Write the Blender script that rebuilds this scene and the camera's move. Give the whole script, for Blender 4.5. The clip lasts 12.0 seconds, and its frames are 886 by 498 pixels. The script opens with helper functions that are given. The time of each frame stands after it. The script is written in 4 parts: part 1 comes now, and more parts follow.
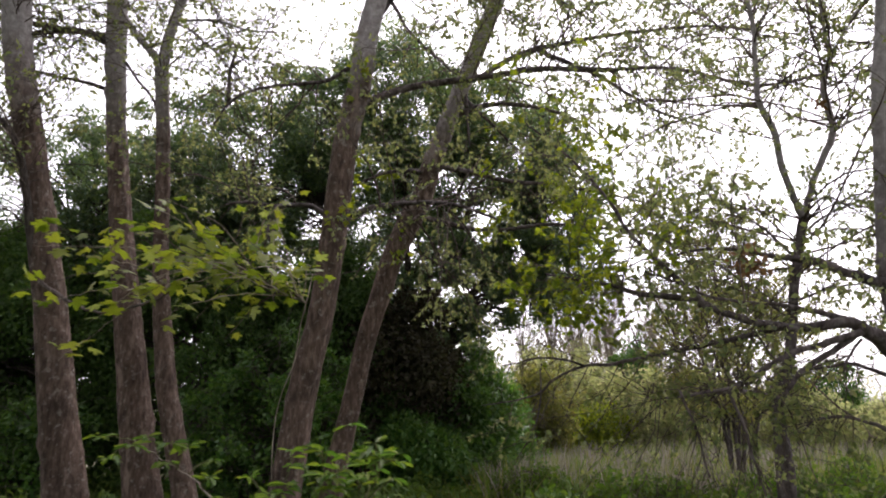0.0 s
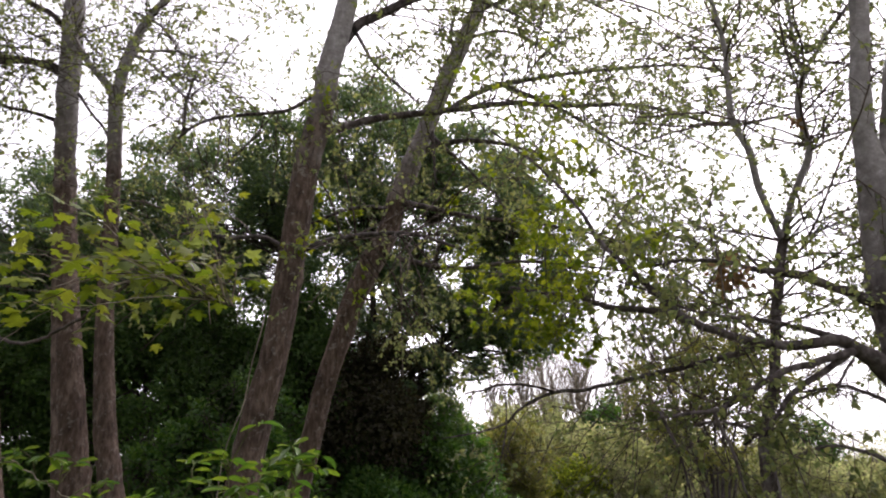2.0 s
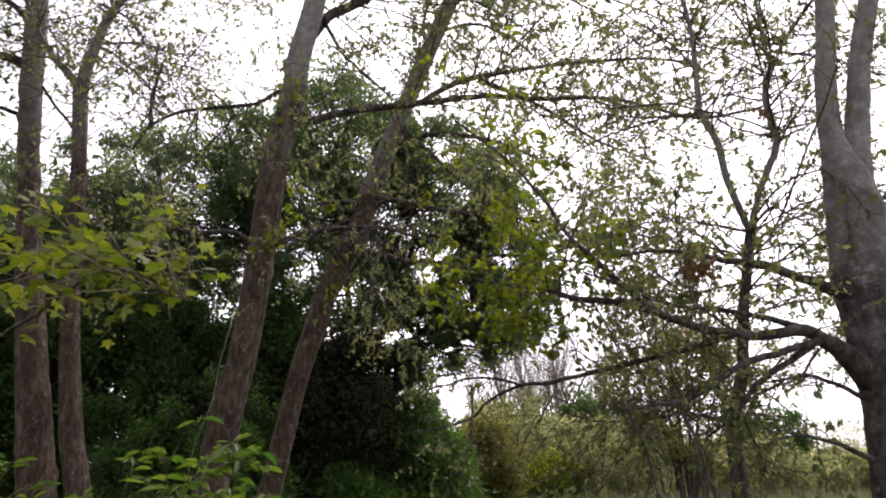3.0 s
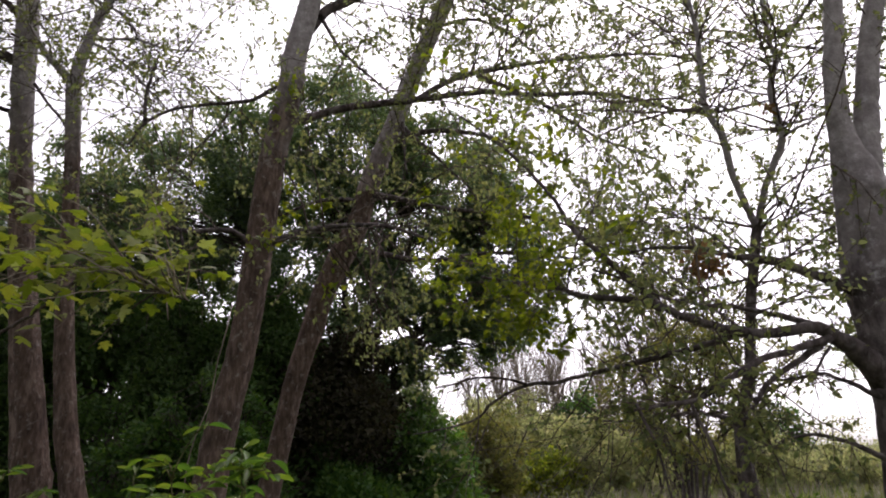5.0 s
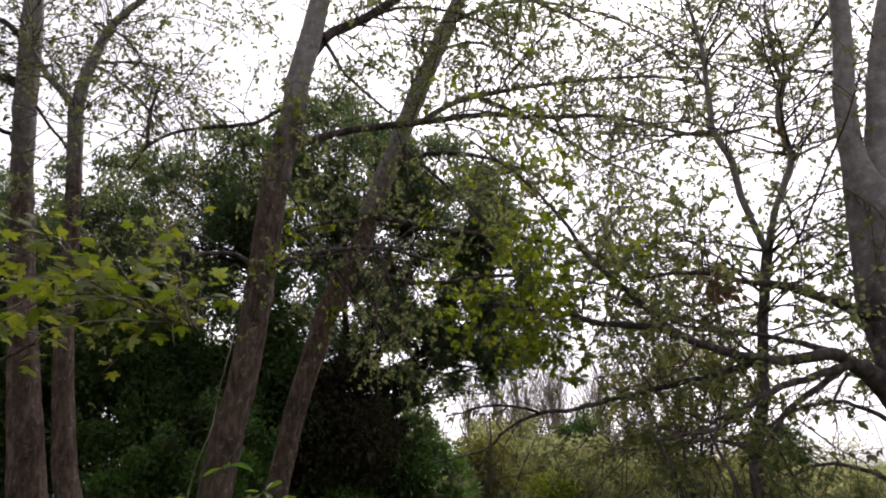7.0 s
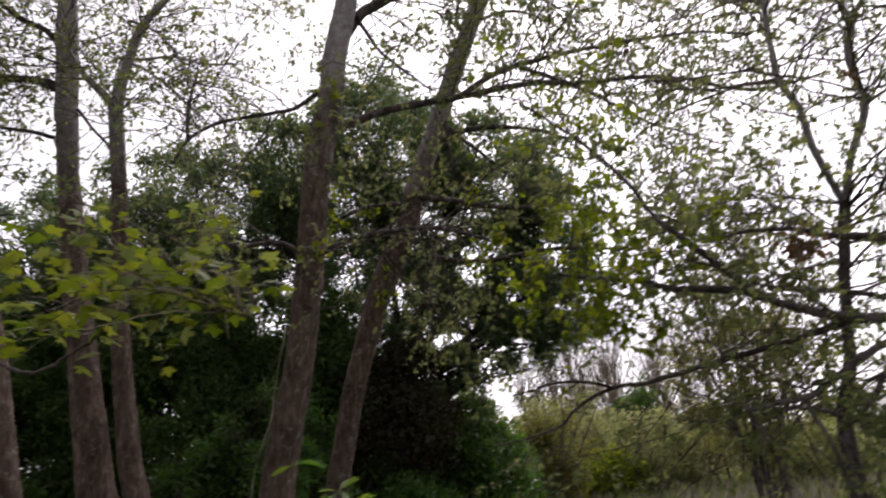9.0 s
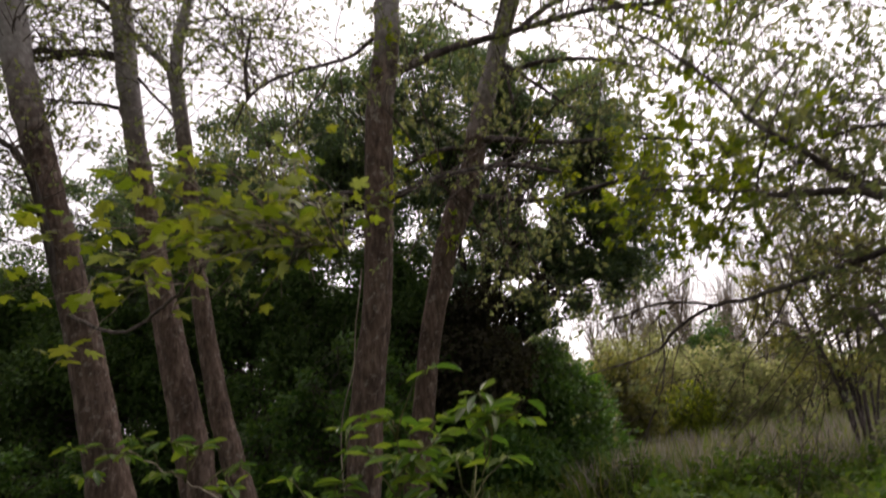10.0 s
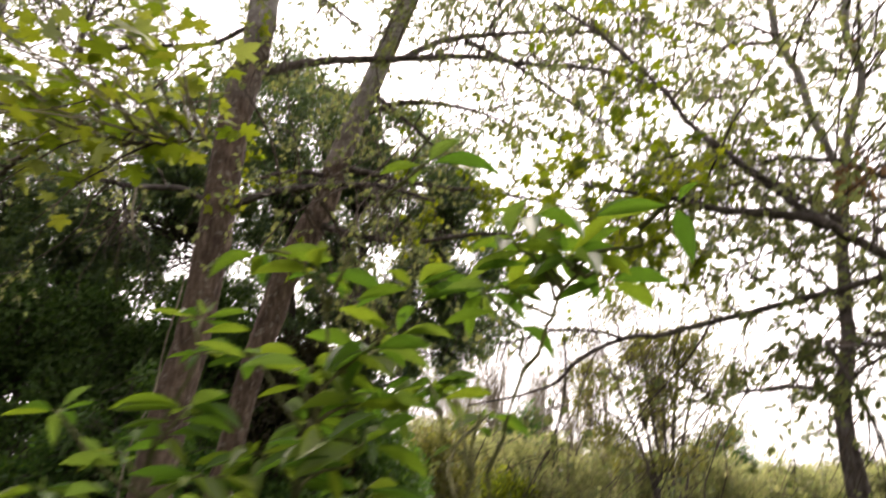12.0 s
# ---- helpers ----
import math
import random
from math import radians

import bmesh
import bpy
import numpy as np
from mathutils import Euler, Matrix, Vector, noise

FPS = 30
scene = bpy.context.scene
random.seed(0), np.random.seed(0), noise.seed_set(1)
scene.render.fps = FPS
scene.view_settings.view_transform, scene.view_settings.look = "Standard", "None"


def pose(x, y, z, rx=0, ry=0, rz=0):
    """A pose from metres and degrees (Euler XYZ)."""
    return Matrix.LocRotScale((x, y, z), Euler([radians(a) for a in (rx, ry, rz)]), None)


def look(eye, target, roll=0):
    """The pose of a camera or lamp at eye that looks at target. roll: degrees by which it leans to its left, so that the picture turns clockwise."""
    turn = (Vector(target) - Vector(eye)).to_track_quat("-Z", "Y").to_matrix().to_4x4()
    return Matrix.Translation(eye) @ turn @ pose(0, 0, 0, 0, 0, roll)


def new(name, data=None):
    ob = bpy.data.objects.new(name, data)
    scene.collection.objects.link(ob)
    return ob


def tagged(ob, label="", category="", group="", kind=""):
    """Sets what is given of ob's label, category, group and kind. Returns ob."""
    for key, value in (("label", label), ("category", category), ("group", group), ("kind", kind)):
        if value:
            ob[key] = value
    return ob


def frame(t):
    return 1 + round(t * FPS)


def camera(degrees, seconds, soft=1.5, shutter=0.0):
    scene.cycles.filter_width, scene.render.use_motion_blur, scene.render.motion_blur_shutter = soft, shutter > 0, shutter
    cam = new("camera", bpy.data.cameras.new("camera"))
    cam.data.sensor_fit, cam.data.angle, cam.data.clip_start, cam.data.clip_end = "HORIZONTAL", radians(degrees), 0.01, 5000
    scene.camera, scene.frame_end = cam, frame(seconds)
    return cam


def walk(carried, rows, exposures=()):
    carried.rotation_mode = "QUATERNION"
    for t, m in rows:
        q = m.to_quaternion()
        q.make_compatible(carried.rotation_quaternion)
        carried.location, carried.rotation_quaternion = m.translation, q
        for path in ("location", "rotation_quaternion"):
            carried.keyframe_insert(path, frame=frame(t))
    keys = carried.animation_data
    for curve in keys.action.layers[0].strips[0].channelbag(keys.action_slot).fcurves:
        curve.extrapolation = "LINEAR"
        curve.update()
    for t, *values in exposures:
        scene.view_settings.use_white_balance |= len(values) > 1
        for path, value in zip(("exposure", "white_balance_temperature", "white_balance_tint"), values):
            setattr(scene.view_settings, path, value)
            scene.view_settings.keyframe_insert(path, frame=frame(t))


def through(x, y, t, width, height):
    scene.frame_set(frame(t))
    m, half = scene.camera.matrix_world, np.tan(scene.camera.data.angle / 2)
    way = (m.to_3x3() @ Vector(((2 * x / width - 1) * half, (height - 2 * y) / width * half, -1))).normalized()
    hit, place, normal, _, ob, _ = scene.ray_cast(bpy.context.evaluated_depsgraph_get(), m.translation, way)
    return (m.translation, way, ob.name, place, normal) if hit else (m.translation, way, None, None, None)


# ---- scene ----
cam = camera(62.49, 12.0, soft=1.9, shutter=0.8)
# seconds, eye x, y, z, yaw to the left, pitch up, roll
ROWS = [
    (0.0, 0.001, 0.000, 1.550, -0.03, 11.47, 0.01),
    (0.5, 0.085, 0.167, 1.471, 0.12, 12.97, 0.20),
    (1.0, 0.103, 0.295, 1.421, -0.30, 14.79, 0.19),
    (1.5, 0.081, 0.380, 1.387, -1.29, 16.08, -0.02),
    (2.0, 0.086, 0.404, 1.386, -2.28, 16.26, -0.33),
    (2.5, 0.132, 0.436, 1.380, -3.08, 16.14, -0.73),
    (3.0, 0.163, 0.458, 1.382, -3.93, 15.93, -1.13),
    (5.0, 0.118, 0.535, 1.401, -4.40, 15.75, -1.51),
    (5.5, 0.085, 0.552, 1.403, -4.55, 15.87, -1.58),
    (6.0, 0.058, 0.572, 1.408, -4.70, 16.60, -1.57),
    (6.5, 0.055, 0.576, 1.425, -4.72, 17.35, -1.63),
    (8.5, 0.057, 0.683, 1.460, -3.05, 16.77, -2.94),
    (9.0, -0.000, 0.760, 1.462, -1.13, 16.05, -4.15),
    (9.5, -0.111, 0.759, 1.432, 1.21, 14.84, -5.63),
    (10.0, -0.136, 0.874, 1.389, 3.78, 12.90, -6.86),
    (10.5, -0.158, 1.001, 1.358, 4.17, 10.73, -7.05),
    (11.0, -0.226, 1.188, 1.294, 0.19, 10.23, -5.82),
    (11.5, -0.400, 1.468, 1.214, -7.53, 13.48, -4.23),
    (12.0, -0.360, 1.602, 1.223, -10.80, 17.90, -1.85),
]
EXPOSURES = [(0.0, 1.34, 6400, 21), (2.5, 1.2, 6400, 22), (5.5, 0.86, 6400, 23), (9.0, 0.7, 6450, 23), (10.5, 0.93, 7250, 22), (11.0, 1.24, 7650, 21), (11.5, 1.5, 7550, 20), (12.0, 1.68, 7150, 20)]
walk(cam, [(t, pose(x, y, z, 0, 0, yaw) @ pose(0, 0, 0, 90 + pitch) @ pose(0, 0, 0, 0, 0, roll))
           for t, x, y, z, yaw, pitch, roll in ROWS], EXPOSURES)

# ---------------------------------------------------------------- light: an overcast spring day
SUN_UP, SUN_ROUND = 52.0, 20.0
world = bpy.data.worlds.new("overcast_sky")
scene.world = world
world.use_nodes = True
wn, wl = world.node_tree.nodes, world.node_tree.links
wn.clear()
sky = wn.new("ShaderNodeTexSky")
sky.sky_type, sky.sun_disc = "NISHITA", False
sky.sun_elevation, sky.sun_rotation = radians(SUN_UP), radians(SUN_ROUND)
sky.dust_density, sky.air_density, sky.ozone_density = 2.5, 1.0, 1.0
grey = wn.new("ShaderNodeHueSaturation")
grey.inputs["Saturation"].default_value = 0.1
back = wn.new("ShaderNodeBackground")
back.inputs["Strength"].default_value = 0.15
wout = wn.new("ShaderNodeOutputWorld")
wl.new(sky.outputs["Color"], grey.inputs["Color"])
wl.new(grey.outputs["Color"], back.inputs["Color"])
wl.new(back.outputs["Background"], wout.inputs["Surface"])

sun = new("sun", bpy.data.lights.new("sun", "SUN"))
sun.data.energy, sun.data.angle, sun.data.color = 0.9, radians(30), (1.0, 0.96, 0.9)
sun_way = Vector((math.sin(radians(SUN_ROUND)) * math.cos(radians(SUN_UP)), math.cos(radians(SUN_ROUND)) * math.cos(radians(SUN_UP)), math.sin(radians(SUN_UP))))
sun.matrix_world = look(sun_way * 60, (0, 0, 0))

# ---------------------------------------------------------------- materials


def nodes_of(name):
    mat = bpy.data.materials.new(name)
    mat.use_nodes = True
    mat.node_tree.nodes.clear()
    return mat, mat.node_tree.nodes, mat.node_tree.links


def noise_node(n, l, scale, detail=4.0, rough=0.6, vector=None):
    tex = n.new("ShaderNodeTexNoise")
    tex.inputs["Scale"].default_value = scale
    tex.inputs["Detail"].default_value = detail
    tex.inputs["Roughness"].default_value = rough
    if vector is not None:
        l.new(vector, tex.inputs["Vector"])
    return tex.outputs["Fac"]


def ramp_node(n, l, fac, stops):
    ramp = n.new("ShaderNodeValToRGB")
    while len(ramp.color_ramp.elements) < len(stops):
        ramp.color_ramp.elements.new(0.5)
    for e, (at, col) in zip(ramp.color_ramp.elements, stops):
        e.position, e.color = at, (*col, 1)
    l.new(fac, ramp.inputs["Fac"])
    return ramp.outputs["Color"]


def leaf_material(name, colours, through_share=0.4, rough=0.45, pieces=False, through=(1.8, 1.75, 0.7)):
    """Leaf blades: each its own shade, light passing through them, faint mottling. pieces: each leaf is its own object."""
    mat, n, l = nodes_of(name)
    if pieces:
        rnd = n.new("ShaderNodeObjectInfo").outputs["Random"]
    else:
        rnd = n.new("ShaderNodeNewGeometry").outputs["Random Per Island"]
    steps = [(i / (len(colours) - 1), c) for i, c in enumerate(colours)]
    col = ramp_node(n, l, rnd, steps)
    coord = n.new("ShaderNodeTexCoord").outputs["Object"]
    patch = noise_node(n, l, 60.0 if pieces else 0.9, 3.0, 0.6, coord)
    hsv = n.new("ShaderNodeHueSaturation")
    rng = n.new("ShaderNodeMapRange")
    rng.inputs["From Min"].default_value, rng.inputs["From Max"].default_value = 0.3, 0.7
    rng.inputs["To Min"].default_value, rng.inputs["To Max"].default_value = 0.75, 1.25
    l.new(patch, rng.inputs["Value"])
    l.new(rng.outputs["Result"], hsv.inputs["Value"])
    l.new(col, hsv.inputs["Color"])
    bsdf = n.new("ShaderNodeBsdfPrincipled")
    bsdf.inputs["Roughness"].default_value = rough
    bsdf.inputs["Specular IOR Level"].default_value = 0.35
    l.new(hsv.outputs["Color"], bsdf.inputs["Base Color"])
    warm = n.new("ShaderNodeMix")
    warm.data_type, warm.blend_type = "RGBA", "MULTIPLY"
    warm.inputs["Factor"].default_value = 1.0
    l.new(hsv.outputs["Color"], warm.inputs["A"])
    warm.inputs["B"].default_value = (*through, 1)
    trans = n.new("ShaderNodeBsdfTranslucent")
    l.new(warm.outputs["Result"], trans.inputs["Color"])
    mix = n.new("ShaderNodeMixShader")
    mix.inputs["Fac"].default_value = through_share
    l.new(bsdf.outputs["BSDF"], mix.inputs[1])
    l.new(trans.outputs["BSDF"], mix.inputs[2])
    out = n.new("ShaderNodeOutputMaterial")
    l.new(mix.outputs["Shader"], out.inputs["Surface"])
    return mat


def bark_material(name, dark, mid, pale, lichen, lichen_share=0.5, stretch=0.16, pale_above=None):
    """Bark: upright furrows, blotches, pale lichen spots, paler strips for flaked and sunlit patches; pale grey above a
    given height, for smooth upper bark and, on the grey bark, for the stronger light higher up.
    """
    mat, n, l = nodes_of(name)
    coord = n.new("ShaderNodeTexCoord").outputs["Object"]
    maps = n.new("ShaderNodeMapping")
    maps.inputs["Scale"].default_value = (1, 1, stretch)
    l.new(coord, maps.inputs["Vector"])
    furrow = noise_node(n, l, 26.0, 6.0, 0.6, maps.outputs["Vector"])
    blotch = noise_node(n, l, 3.0, 4.0, 0.6, coord)
    col = ramp_node(n, l, furrow, [(0.3, dark), (0.5, mid), (0.72, pale)])
    mixb = n.new("ShaderNodeMix")
    mixb.data_type, mixb.blend_type = "RGBA", "MULTIPLY"
    mixb.inputs["Factor"].default_value = 0.8
    l.new(col, mixb.inputs["A"])
    l.new(ramp_node(n, l, blotch, [(0.3, (0.45, 0.42, 0.4)), (0.7, (1.4, 1.33, 1.27))]), mixb.inputs["B"])
    spots = noise_node(n, l, 17.0, 5.0, 0.7, coord)
    mask = n.new("ShaderNodeMapRange")
    mask.inputs["From Min"].default_value, mask.inputs["From Max"].default_value = 0.56, 0.68
    mask.inputs["To Max"].default_value = lichen_share
    l.new(spots, mask.inputs["Value"])
    mixc = n.new("ShaderNodeMix")
    mixc.data_type = "RGBA"
    l.new(mask.outputs["Result"], mixc.inputs["Factor"])
    l.new(mixb.outputs["Result"], mixc.inputs["A"])
    mixc.inputs["B"].default_value = (*lichen, 1)
    # pale strips: flaked bark, with the trunk's sunlit patches put into the colour too
    strip = noise_node(n, l, 8.0, 5.0, 0.62, maps.outputs["Vector"])
    bare = n.new("ShaderNodeMapRange")
    bare.inputs["From Min"].default_value, bare.inputs["From Max"].default_value = 0.58, 0.66
    bare.inputs["To Max"].default_value = 0.55
    l.new(strip, bare.inputs["Value"])
    mixs = n.new("ShaderNodeMix")
    mixs.data_type = "RGBA"
    l.new(bare.outputs["Result"], mixs.inputs["Factor"])
    l.new(mixc.outputs["Result"], mixs.inputs["A"])
    mixs.inputs["B"].default_value = (pale[0] * 1.45, pale[1] * 1.42, pale[2] * 1.4, 1)
    colour = mixs.outputs["Result"]
    if pale_above is not None:
        sep = n.new("ShaderNodeSeparateXYZ")
        l.new(coord, sep.inputs["Vector"])
        add = n.new("ShaderNodeMath")
        add.operation, add.use_clamp = "MULTIPLY_ADD", False
        l.new(blotch, add.inputs[0])
        add.inputs[1].default_value = 2.5
        l.new(sep.outputs["Z"], add.inputs[2])
        high = n.new("ShaderNodeMapRange")
        high.inputs["From Min"].default_value, high.inputs["From Max"].default_value = pale_above + 0.9, pale_above + 2.1
        l.new(add.outputs["Value"], high.inputs["Value"])
        mixd = n.new("ShaderNodeMix")
        mixd.data_type = "RGBA"
        l.new(high.outputs["Result"], mixd.inputs["Factor"])
        l.new(colour, mixd.inputs["A"])
        l.new(ramp_node(n, l, spots, [(0.3, (0.2, 0.18, 0.174)), (0.55, (0.33, 0.303, 0.293)), (0.7, (0.46, 0.432, 0.42))]), mixd.inputs["B"])
        colour = mixd.outputs["Result"]
    bsdf = n.new("ShaderNodeBsdfPrincipled")
    bsdf.inputs["Roughness"].default_value = 0.9
    bsdf.inputs["Specular IOR Level"].default_value = 0.2
    l.new(colour, bsdf.inputs["Base Color"])
    bump = n.new("ShaderNodeBump")
    bump.inputs["Strength"].default_value, bump.inputs["Distance"].default_value = 0.9, 0.02
    l.new(furrow, bump.inputs["Height"])
    l.new(bump.outputs["Normal"], bsdf.inputs["Normal"])
    out = n.new("ShaderNodeOutputMaterial")
    l.new(bsdf.outputs["BSDF"], out.inputs["Surface"])
    return mat


def ground_material():
    mat, n, l = nodes_of("meadow_soil")
    coord = n.new("ShaderNodeTexCoord").outputs["Object"]
    big = noise_node(n, l, 0.35, 5.0, 0.6, coord)
    fine = noise_node(n, l, 9.0, 6.0, 0.7, coord)
    col = ramp_node(n, l, big, [(0.35, (0.05, 0.065, 0.02)), (0.5, (0.10, 0.10, 0.04)), (0.65, (0.17, 0.14, 0.09))])
    mix = n.new("ShaderNodeMix")
    mix.data_type, mix.blend_type = "RGBA", "MULTIPLY"
    mix.inputs["Factor"].default_value = 1.0
    l.new(col, mix.inputs["A"])
    l.new(ramp_node(n, l, fine, [(0.3, (0.4, 0.4, 0.4)), (0.7, (1.2, 1.2, 1.2))]), mix.inputs["B"])
    bsdf = n.new("ShaderNodeBsdfPrincipled")
    bsdf.inputs["Roughness"].default_value = 1.0
    l.new(mix.outputs["Result"], bsdf.inputs["Base Color"])
    bump = n.new("ShaderNodeBump")
    bump.inputs["Strength"].default_value, bump.inputs["Distance"].default_value = 0.8, 0.05
    l.new(fine, bump.inputs["Height"])
    l.new(bump.outputs["Normal"], bsdf.inputs["Normal"])
    out = n.new("ShaderNodeOutputMaterial")
    l.new(bsdf.outputs["BSDF"], out.inputs["Surface"])
    return mat


BARK_BROWN = bark_material("bark_brown", (0.05, 0.035, 0.028), (0.108, 0.077, 0.062), (0.2, 0.152, 0.125), (0.34, 0.31, 0.27), 0.6, 0.3, 4.5)
# darker below about 2.5 m: the weaker light low down, put into the bark
BARK_GREY = bark_material("bark_grey", (0.055, 0.046, 0.048), (0.125, 0.108, 0.11), (0.22, 0.195, 0.198), (0.45, 0.44, 0.44), 0.7, 0.6, 2.35)
BARK_MID = bark_material("bark_mid", (0.037, 0.03, 0.03), (0.094, 0.08, 0.079), (0.175, 0.155, 0.155), (0.26, 0.26, 0.23), 0.4, 0.5)
BARK_DARK = bark_material("bark_dark", (0.025, 0.021, 0.019), (0.065, 0.055, 0.05), (0.13, 0.112, 0.1), (0.2, 0.2, 0.17), 0.3)
BARK_PALE = bark_material("bark_pale_dead", (0.14, 0.12, 0.09), (0.27, 0.24, 0.19), (0.4, 0.37, 0.31), (0.45, 0.43, 0.38), 0.3)
GREEN_STEM = bark_material("green_stem", (0.05, 0.055, 0.022), (0.1, 0.11, 0.045), (0.17, 0.16, 0.08), (0.2, 0.19, 0.12), 0.3, 0.5)
TWIG = bark_material("twig_bark", (0.045, 0.035, 0.03), (0.105, 0.085, 0.073), (0.19, 0.155, 0.135), (0.2, 0.2, 0.16), 0.2, 0.5)
LEAF_SPRING = leaf_material("spring_leaf", [(0.077, 0.12, 0.014), (0.12, 0.169, 0.019), (0.174, 0.207, 0.027), (0.106, 0.144, 0.019)], 0.65, through=(2.1, 1.95, 0.8))
LEAF_SMALL = leaf_material("small_leaf", [(0.079, 0.106, 0.046), (0.112, 0.143, 0.057), (0.16, 0.178, 0.066), (0.099, 0.119, 0.059)], 0.58, through=(2.35, 2.2, 1.7))
LEAF_MAPLE = leaf_material("lobed_leaf", [(0.09, 0.14, 0.015), (0.14, 0.18, 0.02), (0.18, 0.20, 0.03), (0.17, 0.21, 0.09)], 0.5, 0.5, True, (1.8, 1.75, 0.85))
LEAF_SAPLING = leaf_material("sapling_leaf", [(0.055, 0.108, 0.022), (0.085, 0.15, 0.027), (0.16, 0.2, 0.03), (0.105, 0.155, 0.06)], 0.45, 0.45, True, (1.55, 1.75, 0.72))
LEAF_EVERGREEN = leaf_material("evergreen_leaf", [(0.055, 0.094, 0.062), (0.084, 0.132, 0.072), (0.126, 0.18, 0.074), (0.078, 0.126, 0.096)], 0.38, 0.3)
LEAF_THICKET = leaf_material("thicket_leaf", [(0.029, 0.06, 0.018), (0.047, 0.096, 0.022), (0.069, 0.123, 0.031), (0.045, 0.074, 0.027)], 0.3, 0.85)
LEAF_SHRUB = leaf_material("shrub_leaf", [(0.032, 0.086, 0.018), (0.053, 0.124, 0.025), (0.086, 0.161, 0.032), (0.052, 0.109, 0.028)], 0.35, 0.5)
LEAF_SCRUB = leaf_material("scrub_leaf", [(0.125, 0.144, 0.075), (0.163, 0.179, 0.094), (0.206, 0.213, 0.119), (0.188, 0.171, 0.115)], 0.6, 0.6, through=(2.2, 2.2, 1.4))
# brown-green leaves, with the dark shadow between the trunks put into their colour
LEAF_SHADOW_BROWN = leaf_material("shadow_brown_leaf", [(0.026, 0.023, 0.014), (0.036, 0.032, 0.018), (0.05, 0.043, 0.024), (0.03, 0.034, 0.014)], 0.25, 0.85)
LEAF_WILLOW = leaf_material("willow_leaf", [(0.103, 0.115, 0.041), (0.138, 0.147, 0.053), (0.172, 0.178, 0.069), (0.149, 0.127, 0.063)], 0.45, 0.6)
LEAF_BRAMBLE = leaf_material("bramble_leaf", [(0.04, 0.085, 0.015), (0.07, 0.13, 0.02), (0.10, 0.15, 0.03), (0.05, 0.09, 0.02)], 0.35, 0.75)
GRASS_DRY = leaf_material("dry_grass", [(0.176, 0.159, 0.142), (0.236, 0.209, 0.192), (0.304, 0.27, 0.251), (0.149, 0.155, 0.101)], 0.3, 0.85, through=(1.3, 1.25, 1.15))
GRASS_GREEN = leaf_material("green_grass", [(0.06, 0.10, 0.02), (0.09, 0.14, 0.03), (0.14, 0.17, 0.05), (0.16, 0.15, 0.07)], 0.35, 0.6)
GROUND = ground_material()

# ---------------------------------------------------------------- mesh helpers
RNG = np.random.default_rng(7)


def unit(v):
    return v / np.maximum(np.linalg.norm(v, axis=-1, keepdims=True), 1e-9)


def mesh_from(name, verts, faces, material, smooth=True):
    """A mesh from arrays of places and of faces with one count of corners."""
    me = bpy.data.meshes.new(name)
    faces = np.asarray(faces, np.int32)
    k = faces.shape[1]
    me.vertices.add(len(verts))
    me.vertices.foreach_set("co", np.asarray(verts, np.float32).ravel())
    me.loops.add(faces.size)
    me.loops.foreach_set("vertex_index", faces.ravel())
    me.polygons.add(len(faces))
    me.polygons.foreach_set("loop_start", np.arange(0, faces.size, k, dtype=np.int32))
    me.polygons.foreach_set("use_smooth", np.full(len(faces), smooth))
    me.materials.append(material)
    me.update(calc_edges=True)
    me.validate()
    return me


def part(name, data, parent, label=""):
    """Links a mesh as one object under a thing or a part, keeping it where its places say."""
    ob = new(name, data)
    ob.parent = parent
    ob.matrix_parent_inverse = parent_world(parent).inverted()
    if label:
        ob["label"] = label
    return ob


def parent_world(ob):
    return parent_world(ob.parent) @ ob.matrix_parent_inverse @ ob.matrix_basis if ob.parent else ob.matrix_basis.copy()


def thing(name, place, label, category, group="", kind=""):
    ob = new(name)
    ob.empty_display_size = 0.2
    ob.matrix_basis = Matrix.Translation(place)
    return tagged(ob, label, category, group, kind)


def spline(points, count):
    """Catmull-Rom through control rows (x, y, z, r), resampled to count rows."""
    p = np.asarray(points, float)
    p = np.vstack([2 * p[0] - p[1], p, 2 * p[-1] - p[-2]])
    u = np.linspace(0, len(p) - 3 - 1e-6, count)
    i = u.astype(int)
    f = (u - i)[:, None]
    a, b, c, d = p[i], p[i + 1], p[i + 2], p[i + 3]
    q = 0.5 * (2 * b + (c - a) * f + (2 * a - 5 * b + 4 * c - d) * f**2 + (3 * b - a - 3 * c + d) * f**3)
    q[:, 3] = np.maximum(q[:, 3], 0.0015)
    return q


def tubes(paths, radii, sides, lump=0.0):
    """Places and faces of many tapered tubes: paths (n, k, 3), radii (n, k)."""
    n, k, _ = paths.shape
    way = unit(np.gradient(paths, axis=1))
    ref = np.where(np.abs(way[..., 2:3]) > 0.85, np.array([1.0, 0, 0]), np.array([0, 0, 1.0]))
    a = unit(np.cross(way, ref))
    b = np.cross(way, a)
    ang = np.arange(sides) / sides * 2 * np.pi
    ring = np.cos(ang)[:, None] * a[:, :, None, :] + np.sin(ang)[:, None] * b[:, :, None, :]
    rad = radii[:, :, None] * (1 + lump * RNG.normal(size=(n, k, sides)))
    verts = paths[:, :, None, :] + rad[..., None] * ring
    s, j = np.meshgrid(np.arange(sides), np.arange(k - 1))
    quad = np.stack([j * sides + s, j * sides + (s + 1) % sides, (j + 1) * sides + (s + 1) % sides, (j + 1) * sides + s], -1).reshape(-1, 4)
    faces = quad[None] + (np.arange(n) * k * sides)[:, None, None]
    return verts.reshape(-1, 3), faces.reshape(-1, 4)


